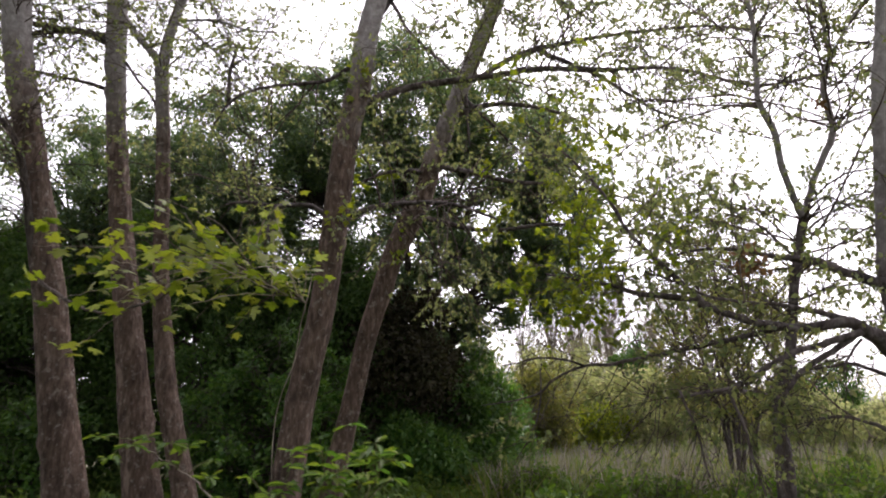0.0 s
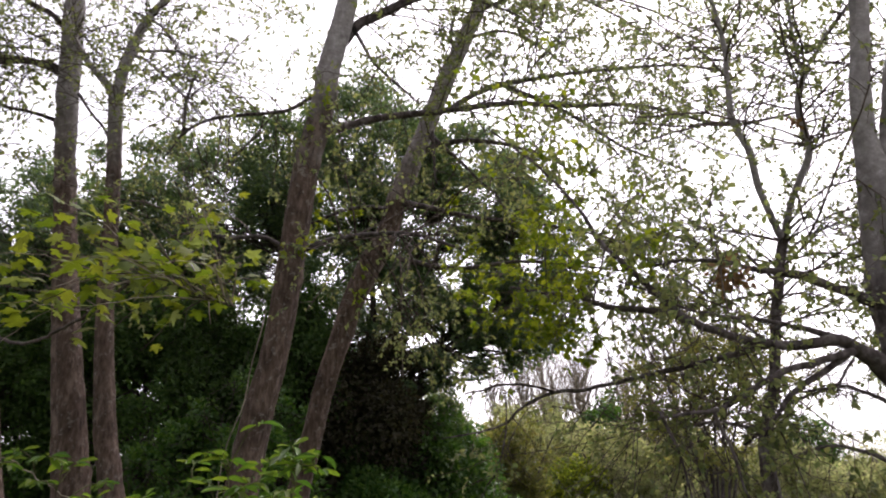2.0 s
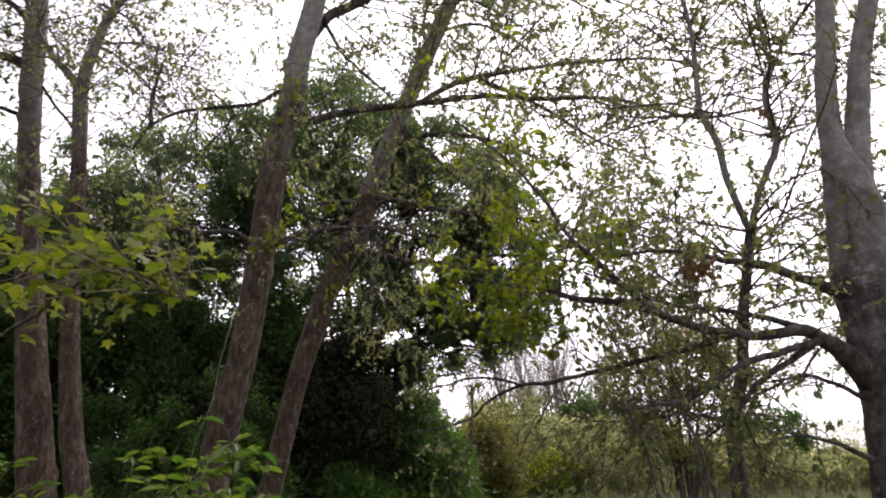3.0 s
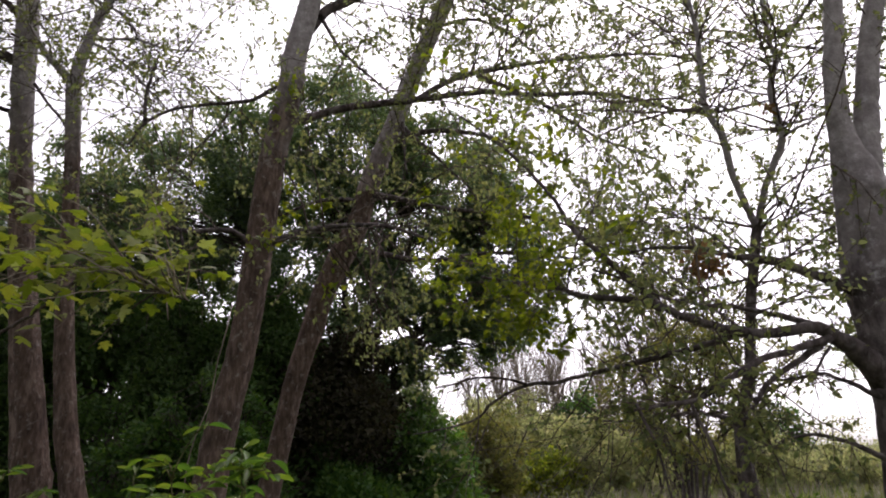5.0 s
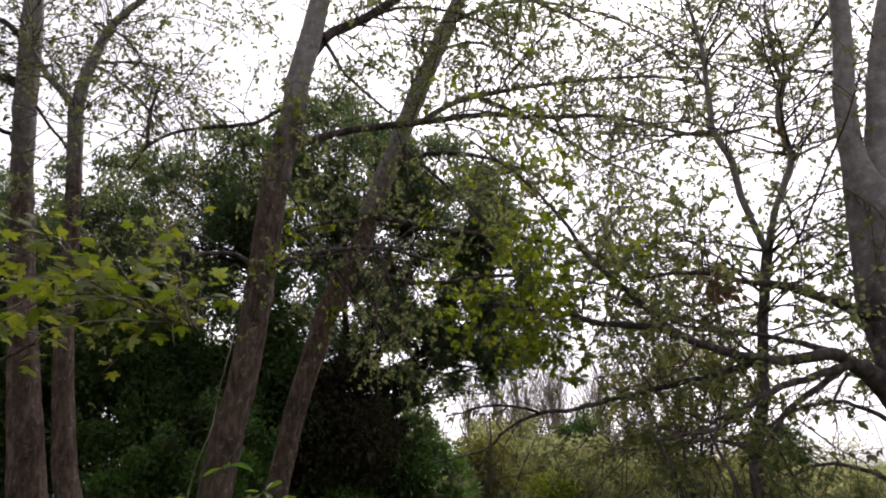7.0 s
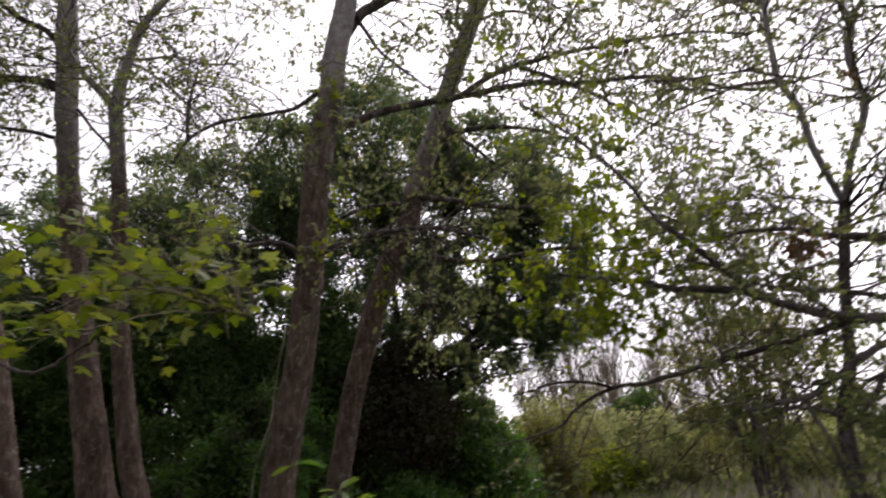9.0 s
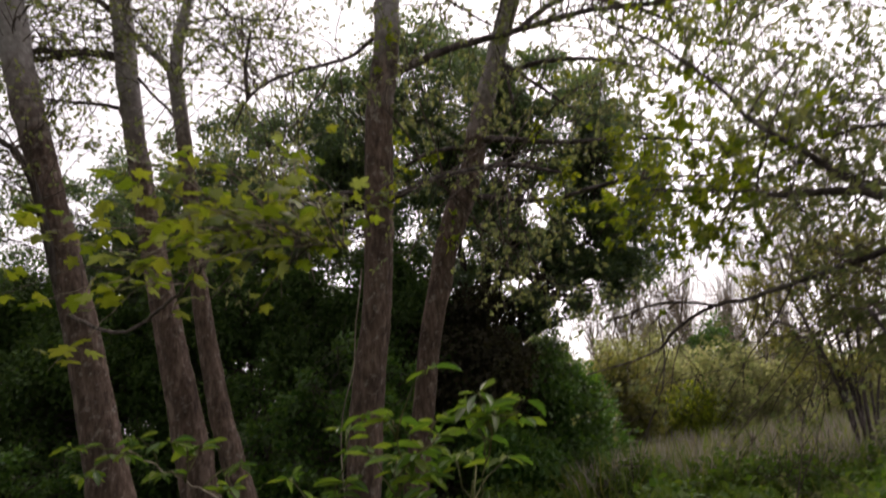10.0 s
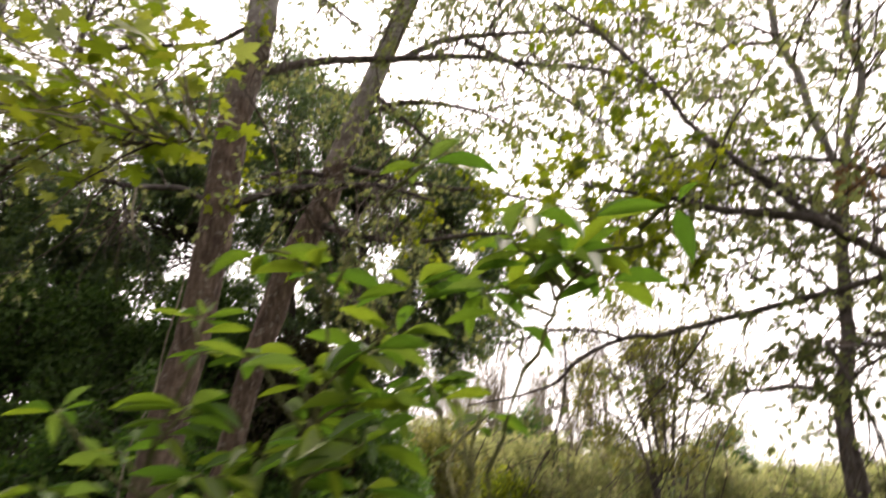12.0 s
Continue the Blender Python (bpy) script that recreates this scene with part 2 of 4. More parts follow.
def limb_mesh(name, points, material, sides=10, lump=0.015, wobble=0.0022, step=0.05):
    length = np.linalg.norm(np.diff(np.asarray(points)[:, :3], axis=0), axis=1).sum()
    q = spline(points, max(6, int(length / step)))
    q[:, :3] += RNG.normal(size=(len(q), 3)) * wobble
    closed = np.vstack([q[:1], q, q[-1:]])
    closed[[0, -1], 3] = 0.0003
    v, f = tubes(closed[None, :, :3] , closed[None, :, 3], sides, lump)
    return mesh_from(name, v, f, material), q


def trunk_mesh(name, points, material, sides=28, flare=0.25):
    """A trunk with uneven girth: low ribs that run up it, swellings, a flared foot."""
    length = np.linalg.norm(np.diff(np.asarray(points)[:, :3], axis=0), axis=1).sum()
    q = spline(points, max(20, int(length / 0.05)))
    q[:, :2] += np.cumsum(RNG.normal(size=(len(q), 2)) * 0.0022, axis=0) * np.sin(np.linspace(0, np.pi, len(q)))[:, None]
    v, f = tubes(q[None, :, :3], q[None, :, 3], sides, 0.012)
    v = v.reshape(len(q), sides, 3)
    ang = np.arange(sides) / sides * 2 * np.pi
    shift = RNG.uniform(0, 6.28, 4)
    h = q[:, 2:3]
    rib = 0.05 * np.sin(3 * ang + shift[0] + 0.7 * h) + 0.035 * np.sin(7 * ang + shift[1] - 0.5 * h) + 0.03 * np.sin(2.3 * h + shift[2] + ang)
    foot = flare * np.exp(-np.maximum(h, 0) * 3.0) * (1 + 0.5 * np.sin(5 * ang + shift[3]))
    knots = np.zeros_like(rib + foot)
    for i in range(7):
        z0, a0, tall = RNG.uniform(0.3, 5.5), RNG.uniform(0, 6.28), RNG.uniform(0.05, 0.12)
        gap = np.angle(np.exp(1j * (ang - a0)))
        knots = knots + RNG.uniform(0.1, 0.24) * np.exp(-((h - z0) / tall) ** 2) * np.exp(-(gap / 0.45) ** 2)
    v = q[:, None, :3] + (v - q[:, None, :3]) * (1 + rib + foot + knots)[..., None]
    return mesh_from(name, v.reshape(-1, 3), f, material), q


def sprout(parents, count, length, along=(0.15, 1.0), forward=0.6, out=1.0, up=0.15, wander=0.35, sag=0.0, k=6, thick=0.35, least=0.0012, level=1.0):
    """Side shoots of the parents, rows (n, k, 4) of x, y, z, r each. Longer parents carry more of them."""
    runs = [np.linalg.norm(np.diff(p[:, :3], axis=0), axis=1).sum() for p in parents]
    pick = RNG.choice(len(parents), count, p=np.array(runs) / np.sum(runs))
    made = np.zeros((count, k, 4))
    base, way = np.zeros((count, 4)), np.zeros((count, 3))
    for i, which in enumerate(pick):
        p = parents[which]
        u = RNG.uniform(*along) * (len(p) - 1.001)
        j = int(u)
        base[i] = p[j] + (p[j + 1] - p[j]) * (u - j)
        way[i] = p[j + 1][:3] - p[j][:3]
    way = unit(way)
    side = RNG.normal(size=(count, 3)) * np.array([1, 1, level])
    side = unit(side - (side * way).sum(1, keepdims=True) * way)
    d = unit(forward * way + out * side + np.array([0, 0, up]))
    size = length * RNG.uniform(0.45, 1.25, count)
    made[:, 0, :3] = base[:, :3]
    for s in range(1, k):
        d = unit(d + RNG.normal(size=(count, 3)) * wander + np.array([0, 0, -sag * s / k]))
        made[:, s, :3] = made[:, s - 1, :3] + d * (size / (k - 1))[:, None]
    r0 = np.maximum(base[:, 3] * thick, least * 1.6)
    r0 = np.minimum(r0, size * 0.006 + least)
    made[:, :, 3] = r0[:, None] * np.linspace(1, 0.45, k)[None]
    made[:, :, 3] = np.maximum(made[:, :, 3], least)
    return made


DIAMOND = (np.array([(0, 0, 0), (0.42, -0.3, 0.05), (1, 0, -0.04), (0.42, 0.3, 0.05)]), np.array([(0, 1, 2), (0, 2, 3)]))
OVATE = (np.array([(0, 0, 0), (0.28, -0.29, 0.04), (0.66, -0.25, 0.03), (1, 0, -0.08), (0.66, 0.25, 0.03), (0.28, 0.29, 0.04)]),
         np.array([(0, 1, 2), (0, 2, 3), (0, 3, 4), (0, 4, 5)]))
_lobes = [(0.0, 0.02), (0.02, -0.32), (0.2, -0.26), (0.38, -0.55), (0.52, -0.22), (1.0, 0.0), (0.52, 0.22), (0.38, 0.55), (0.2, 0.26), (0.02, 0.32)]
LOBED = (np.array([(0.3, 0, 0.05)] + [(x, y, -0.25 * y * y) for x, y in _lobes]), np.array([(0, i, i % 10 + 1) for i in range(1, 11)]))
_half = [(0.0, 0.03), (-0.08, 0.22), (0.06, 0.3), (0.02, 0.44), (0.17, 0.4), (0.2, 0.27), (0.3, 0.36), (0.38, 0.6), (0.5, 0.5), (0.62, 0.52), (0.58, 0.34), (0.53, 0.2), (0.68, 0.24), (0.76, 0.14), (0.86, 0.13)]
_whole = [(x, -y) for x, y in _half] + [(1.0, 0.0)] + [(x, y) for x, y in _half[::-1]]
LOBED_FINE = (np.array([(0.3, 0, 0.05)] + [(x, y, -0.3 * y * y) for x, y in _whole]), np.array([(0, i, i % len(_whole) + 1) for i in range(1, len(_whole) + 1)]))
BLADE = (np.array([(0, -0.02, 0), (0, 0.02, 0), (0.55, 0.014, 0.05), (0.55, -0.014, 0.05), (1, 0, 0.2)]), np.array([(0, 1, 2), (0, 2, 3), (3, 2, 4)]))


def leaf_verts(shape, places, ways, sizes, flat=0.6):
    """Places and faces of many leaves. ways: along the blade; flat: how far blades turn their faces upwards."""
    tv, tf = shape
    n = len(places)
    x = unit(ways)
    z = RNG.normal(size=(n, 3)) * (1 - flat) + np.array([0, 0, 1.0]) * flat
    y = unit(np.cross(z, x))
    z = np.cross(x, y)
    v = tv[None] * sizes[:, None, None]
    verts = places[:, None] + v[..., 0:1] * x[:, None] + v[..., 1:2] * y[:, None] + v[..., 2:3] * z[:, None]
    faces = tf[None] + (np.arange(n) * len(tv))[:, None, None]
    return verts.reshape(-1, 3), faces.reshape(-1, 3)


def leaves_on(shoots, per, size, shape, along=0.25, droop=0.35, flat=0.5):
    """Leaves set along shoots (n, k, 4), by threes."""
    n, k, _ = shoots.shape
    nodes = RNG.uniform(along, 1, (n, -(-per // 3)))
    u = np.clip(np.repeat(nodes, 3, axis=1)[:, :per] + RNG.normal(size=(n, per)) * 0.025, 0, 1) * (k - 1.001)
    j = u.astype(int)
    rows = np.arange(n)[:, None]
    f = (u - j)[..., None]
    a, b = shoots[rows, j, :3], shoots[rows, j + 1, :3]
    place = (a + (b - a) * f).reshape(-1, 3)
    way = unit(unit((b - a).reshape(-1, 3)) * 0.6 + RNG.normal(size=(n * per, 3)) * 0.8 + np.array([0, 0, -droop]))
    return leaf_verts(shape, place + way * size * 0.15, way, size * RNG.uniform(0.6, 1.25, n * per), flat)


def cloud(centres, spreads, per, size, shape, flat=0.35):
    """Leaves scattered in soft clumps."""
    n = len(centres)
    at = np.repeat(np.asarray(centres, float), per, axis=0)
    sp = np.repeat(np.asarray(spreads, float), per, axis=0)
    off = RNG.normal(size=(n * per, 3))
    off = unit(off) * (RNG.uniform(0, 1, (n * per, 1)) ** 0.5)
    place = at + off * sp[:, None] * np.array([1, 1, 0.75])
    way = unit(off + RNG.normal(size=off.shape) * 0.7 + np.array([0, 0, -0.25]))
    return leaf_verts(shape, place, way, size * RNG.uniform(0.6, 1.3, n * per), flat)


def shoots_mesh(name, groups, material, sides=3):
    vs, fs, off = [], [], 0
    for g in groups:
        v, f = tubes(g[..., :3], g[..., 3], sides)
        vs.append(v)
        fs.append(f + off)
        off += len(v)
    return mesh_from(name, np.vstack(vs), np.vstack(fs), material)


def tree(label, trunk, limbs, bark, limb_bark, shoots, leaf, trunk_bare=0.6, category="tree", fine=None, leafy=(), bare=()):
    """A tree: trunk and limbs through their control rows, side shoots and twigs, a crown of leaves.
    shoots: count, length, up, sag; fine: twigs per shoot, length; leaf: shape, material, per twig, size;
    leafy: rows of limbs, shoot count, length, leaf size, along, outline, material, for limbs with thicker foliage; bare: limbs without shoots."""
    root = thing("tree", trunk[0][:3], label, category)
    me, q = trunk_mesh("trunk", trunk, bark)
    part("trunk", me, root)
    carriers = [q[int(len(q) * trunk_bare):]] if trunk_bare < 1 else []
    for pts in limbs:
        me, q = limb_mesh("limb", pts, bark if pts[0][3] > 0.09 else limb_bark)
        part("limb", me, root)
        carriers.append(q)
    count, length, up, sag = shoots
    bearing = [c for i, c in enumerate(carriers) if i - (trunk_bare < 1) not in bare]
    first = sprout(bearing, count, length, (0.28, 1.0), 0.5, 1.2, up, 0.17, sag, 7, 0.45, 0.002, 0.75)
    per, flen = fine
    second = sprout(list(first), count * per, flen, (0.42, 1.0), 0.7, 0.9, up * 0.7, 0.2, sag, 5, 0.6, 0.0013)
    shape, mat, each, size = leaf
    wood = [first, second]
    if bare:
        wood.append(sprout([carriers[i + (trunk_bare < 1)] for i in bare], 16 * len(bare), length * 0.5, (0.2, 1.0), 0.7, 0.8, -0.1, 0.2, 0.25, 6, 0.5, 0.0014))
    sets = [leaves_on(second, each, size, shape, 0.4), leaves_on(first, each, size, shape, 0.65)]
    for which, n, far, blade, along, outline, skin in leafy:
        own = [carriers[w + (trunk_bare < 1)] for w in which]
        a = sprout(own, n, far, along, 0.5, 1.1, 0.05, 0.18, 0.1, 6, level=0.3)
        b = sprout(list(a), n * 4, far * 0.45, (0.35, 1.0), 0.7, 0.9, 0.0, 0.25, 0.1, 5, 0.6, level=0.4)
        wood += [a, b]
        va, fa = leaves_on(b, each, blade, outline, flat=0.65)
        vb, fb = leaves_on(a, each, blade, outline, 0.55, flat=0.65)
        tagged(part("tuft", mesh_from("tuft", np.vstack([va, vb]), np.vstack([fa, fb + len(va)]), skin, False), root), kind="stuff")
    tagged(part("branchwork", shoots_mesh("branchwork", wood, TWIG), root), kind="stuff")
    starts = np.cumsum([0] + [len(v) for v, f in sets])
    tagged(part("crown", mesh_from("crown", np.vstack([v for v, f in sets]), np.vstack([f + s for (v, f), s in zip(sets, starts)]), mat, False), root), kind="stuff")
    return root


# ---------------------------------------------------------------- ground
def ground():
    n = 201
    g = np.sinh(np.linspace(-1, 1, n) * 7.0) / np.sinh(7.0) * 900
    x, y = np.meshgrid(g, g)
    z = 0.05 * np.sin(x * 1.3 + 0.6 * y) + 0.04 * np.sin(1.9 * y - 0.7 * x + 1) + RNG.normal(size=x.shape) * 0.015
    z = np.where(np.hypot(x, y) > 60, 0, z)
    v = np.stack([x, y, z], -1).reshape(-1, 3)
    i, j = np.meshgrid(np.arange(n - 1), np.arange(n - 1))
    a = (j * n + i).ravel()
    f = np.stack([a, a + 1, a + n + 1, a + n], -1)
    ob = new("ground", mesh_from("ground", v, f, GROUND))
    tagged(ob, "uneven meadow soil under grass, brambles and leaf litter", "ground", kind="structure")


ground()

# ---------------------------------------------------------------- the trees
tree("tall leaning tree with brown furrowed bark and long arching limbs",
     [(-1.55, 7.02, -0.15, 0.201), (-1.48, 7.02, 0.39, 0.155), (-1.29, 7.02, 1.77, 0.134), (-1.19, 7.02, 2.24, 0.123), (-1.12, 7.02, 2.79, 0.121), (-1.03, 7.02, 3.48, 0.124), (-0.95, 7.02, 4.15, 0.122), (-0.83, 7.02, 4.74, 0.117), (-0.74, 7.02, 5.29, 0.111), (-0.63, 7.02, 5.77, 0.108)] + [(-0.5, 7.02, 6.6, 0.085), (-0.42, 7.0, 7.6, 0.06), (-0.4, 7.0, 8.6, 0.03)],
     [[(-0.88, 7.02, 4.49, 0.05), (-0.73, 7.14, 4.59, 0.042), (-0.28, 7.26, 4.79, 0.037), (0.41, 7.38, 4.94, 0.034), (1.08, 7.5, 5.1, 0.03), (1.71, 7.62, 5.14, 0.027), (2.38, 7.74, 5.23, 0.023), (2.87, 7.86, 5.24, 0.021), (3.7, 7.98, 5.12, 0.02), (4.64, 8.1, 5.35, 0.013)],
      [(0.42, 7.43, 4.97, 0.032), (0.72, 7.52, 5.21, 0.03), (1.04, 7.62, 5.39, 0.031), (1.44, 7.71, 5.52, 0.025), (1.85, 7.81, 5.65, 0.022), (2.54, 7.91, 5.79, 0.02), (3.19, 8, 5.89, 0.017), (3.84, 8.1, 5.88, 0.014)],
      [(1.09, 7.7, 5.41, 0.028), (1.44, 7.78, 5.31, 0.025), (1.77, 7.88, 5.21, 0.022), (2.16, 7.97, 5.01, 0.019), (2.5, 8.06, 4.84, 0.016), (2.85, 8.14, 4.75, 0.013), (3.33, 8.24, 4.61, 0.01)],
      [(-0.8, 7.02, 4.97, 0.025), (-1.03, 7.06, 4.86, 0.022), (-1.2, 7.1, 4.78, 0.019), (-1.47, 7.14, 4.76, 0.019), (-1.75, 7.17, 4.75, 0.017), (-2.03, 7.21, 4.71, 0.017), (-2.25, 7.25, 4.59, 0.014), (-2.42, 7.29, 4.36, 0.008)],
      [(-2.27, 7.29, 4.6, 0.022), (-2.28, 7.29, 4.86, 0.02), (-2.26, 7.29, 5.05, 0.017), (-2.2, 7.29, 5.31, 0.014)],
      [(-0.71, 7.02, 5.44, 0.06), (-0.6, 7.1, 5.67, 0.056), (-0.49, 7.17, 5.85, 0.052), (-0.31, 7.25, 6, 0.05), (-0.04, 7.33, 6.23, 0.047), (0.27, 7.41, 6.55, 0.05), (0.66, 7.48, 7.07, 0.042), (1.21, 7.56, 7.7, 0.027)],
      [(-1.09, 7.02, 3.24, 0.036), (-0.85, 6.88, 3.3, 0.03), (-0.63, 6.75, 3.33, 0.025), (-0.33, 6.62, 3.33, 0.022), (-0.08, 6.48, 3.3, 0.019), (0.16, 6.34, 3.23, 0.016), (0.47, 6.21, 3.08, 0.011)],
      [(-0.52, 7.02, 5.61, 0.02), (-0.37, 6.95, 5.29, 0.017), (-0.2, 6.88, 5.06, 0.014), (-0.01, 6.82, 4.85, 0.011), (0.12, 6.75, 4.69, 0.008)],
      [(-1.05, 7.02, 3.25, 0.031), (-1.21, 6.97, 3.35, 0.025), (-1.35, 6.91, 3.39, 0.023), (-1.63, 6.86, 3.37, 0.02), (-1.89, 6.8, 3.39, 0.015), (-2.08, 6.75, 3.35, 0.007)],
      [(-1.71, 6.82, 3.37, 0.012), (-1.69, 6.82, 3.26, 0.012), (-1.67, 6.82, 3.13, 0.012), (-1.65, 6.82, 3, 0.007)],
      [(0.27, 7.41, 6.55, 0.03), (1.0, 7.6, 6.85, 0.024), (1.8, 7.8, 6.75, 0.018), (2.6, 7.9, 6.4, 0.013), (3.2, 8.0, 5.95, 0.007)],
      [(-0.31, 7.25, 6.0, 0.024), (0.25, 7.35, 6.3, 0.018), (0.9, 7.45, 6.3, 0.014), (1.5, 7.55, 6.05, 0.01), (2.0, 7.65, 5.68, 0.006)]],
     BARK_BROWN, BARK_MID, (330, 1.4, 0.12, 0.12), (OVATE, LEAF_SMALL, 11, 0.04), 0.72, fine=(6, 0.45), bare=(9,),
     leafy=[((5, 7), 50, 0.9, 0.044, (0.2, 1.0), OVATE, LEAF_SMALL), ((1,), 26, 0.9, 0.044, (0.2, 1.0), OVATE, LEAF_SMALL), ((10, 11), 60, 0.8, 0.046, (0.1, 1.0), OVATE, LEAF_SMALL)])
tree("leaning tree with a kinked trunk and brown flaking bark",
     [(-1.34, 8.37, -0.15, 0.165), (-1.25, 8.37, 0.35, 0.128), (-0.99, 8.37, 1.61, 0.11), (-0.87, 8.37, 2.17, 0.112), (-0.73, 8.37, 2.65, 0.114), (-0.59, 8.37, 3.07, 0.122), (-0.39, 8.37, 3.52, 0.131), (-0.2, 8.37, 3.91, 0.12), (-0.1, 8.37, 4.34, 0.112), (0.09, 8.37, 4.87, 0.108), (0.29, 8.37, 5.37, 0.106), (0.5, 8.37, 5.9, 0.105), (0.68, 8.37, 6.36, 0.1), (0.87, 8.37, 6.84, 0.098)] + [(1.15, 8.4, 7.6, 0.07), (1.4, 8.4, 8.6, 0.03)],
     [[(0.27, 8.37, 5.26, 0.027), (0.29, 8.28, 4.97, 0.023), (0.3, 8.19, 4.72, 0.016), (0.32, 8.1, 4.41, 0.009)],
      [(0.29, 8.37, 5.1, 0.026), (0.48, 8.26, 4.86, 0.023), (0.69, 8.15, 4.6, 0.019), (0.8, 8.05, 4.42, 0.012), (0.97, 7.94, 4.22, 0.009), (1.13, 7.83, 3.86, 0.006)],
      [(0.58, 8.37, 6.17, 0.024), (0.52, 8.51, 6.6, 0.021), (0.61, 8.64, 7.02, 0.018)],
      [(-0.16, 8.37, 4.27, 0.04), (0.25, 8.21, 4.15, 0.032), (0.75, 8.05, 3.98, 0.025), (1.35, 7.88, 3.87, 0.019), (1.98, 7.72, 3.69, 0.012), (2.58, 7.56, 3.48, 0.009)],
      [(0.18, 8.37, 4.92, 0.04), (0.58, 8.27, 5, 0.03), (1.1, 8.17, 4.93, 0.023), (1.6, 8.07, 4.72, 0.013), (1.89, 7.97, 4.44, 0.01)],
      [(-0.4, 8.37, 3.69, 0.039), (0.06, 8.15, 3.5, 0.031), (0.55, 7.94, 3.37, 0.024), (1.19, 7.72, 3.39, 0.018), (1.85, 7.51, 3.28, 0.012), (2.3, 7.29, 3.16, 0.008)],
      [(-0.21, 8.37, 4.17, 0.033), (-0.41, 8.3, 4.18, 0.026), (-0.72, 8.24, 4.12, 0.019), (-1.03, 8.17, 3.95, 0.013), (-1.27, 8.1, 3.87, 0.006)],
      [(0.87, 8.37, 6.84, 0.03), (1.6, 8.3, 7.1, 0.022), (2.5, 8.2, 6.95, 0.017), (3.4, 8.1, 6.5, 0.012), (4.1, 8.0, 5.95, 0.006)],
      [(0.72, 8.37, 6.45, 0.024), (1.2, 8.3, 6.5, 0.018), (1.65, 8.2, 6.2, 0.013), (2.0, 8.1, 5.75, 0.006)]],
     BARK_BROWN, BARK_MID, (50, 0.9, 0.1, 0.12), (OVATE, LEAF_SMALL, 5, 0.055), 0.92, fine=(5, 0.4),
     leafy=[((3, 4, 5, 6), 42, 0.36, 0.066, (0.25, 1.0), LOBED, LEAF_SPRING), ((3, 5), 26, 0.42, 0.064, (0.55, 1.0), LOBED, LEAF_SPRING), ((7, 8), 60, 0.8, 0.048, (0.1, 1.0), OVATE, LEAF_SMALL)])
tree("tall tree with a stout brown trunk leaning away at the top",
     [(-3.21, 6.75, -0.15, 0.27), (-3.24, 6.75, 0.17, 0.209), (-3.34, 6.75, 0.78, 0.18), (-3.48, 6.75, 1.57, 0.159), (-3.65, 6.75, 2.49, 0.142), (-3.89, 6.75, 3.53, 0.125), (-4.07, 6.75, 4.28, 0.133), (-4.2, 6.75, 4.88, 0.135), (-4.31, 6.75, 5.5, 0.137)] + [(-4.5, 6.75, 6.6, 0.11), (-4.6, 6.75, 8.0, 0.05)],
     [[(-3.82, 6.75, 2.71, 0.037), (-3.85, 6.67, 3.02, 0.04), (-3.91, 6.59, 3.49, 0.037), (-3.98, 6.51, 3.85, 0.032), (-4.12, 6.43, 4.09, 0.026), (-4.41, 6.35, 4.28, 0.021)]],
     BARK_BROWN, BARK_DARK, (175, 1.0, 0.1, 0.15), (OVATE, LEAF_SMALL, 4, 0.048), 0.6, fine=(5, 0.35))
tree("straight tree with a stout pale-flecked brown trunk and side limbs",
     [(-3.07, 8.1, -0.15, 0.27), (-3.11, 8.1, 0.15, 0.215), (-3.19, 8.1, 0.69, 0.186), (-3.41, 8.1, 1.93, 0.16), (-3.62, 8.1, 3.13, 0.134), (-3.81, 8.1, 4.47, 0.111), (-3.88, 8.1, 5.13, 0.114), (-3.93, 8.1, 5.82, 0.117), (-3.98, 8.1, 6.54, 0.116)] + [(-4.0, 8.1, 7.2, 0.08), (-4.05, 8.1, 8.4, 0.04)],
     [[(-4.03, 8.1, 5.73, 0.041), (-4.26, 8, 5.8, 0.04), (-4.54, 7.9, 5.8, 0.037), (-4.75, 7.8, 5.8, 0.033), (-5.09, 7.7, 5.83, 0.026)],
      [(-3.78, 8.1, 5.47, 0.019), (-3.66, 8.19, 5.28, 0.016), (-3.52, 8.28, 5.11, 0.016), (-3.45, 8.37, 4.92, 0.01)],
      [(-4.05, 8.1, 6.33, 0.039), (-4.2, 8.01, 6.46, 0.032), (-4.38, 7.92, 6.52, 0.029), (-4.6, 7.83, 6.7, 0.025)],
      [(-4.05, 8.1, 5.8, 0.032), (-4.24, 8.01, 5.81, 0.028), (-4.56, 7.92, 5.76, 0.025), (-4.86, 7.83, 5.7, 0.018)],
      [(-4, 8.1, 5.13, 0.025), (-4.19, 8.01, 5.17, 0.021), (-4.5, 7.92, 5.21, 0.018), (-4.81, 7.83, 5.26, 0.012)]],
     BARK_BROWN, BARK_MID, (185, 1.0, 0.1, 0.15), (OVATE, LEAF_SMALL, 4, 0.048), 0.6, fine=(5, 0.35))
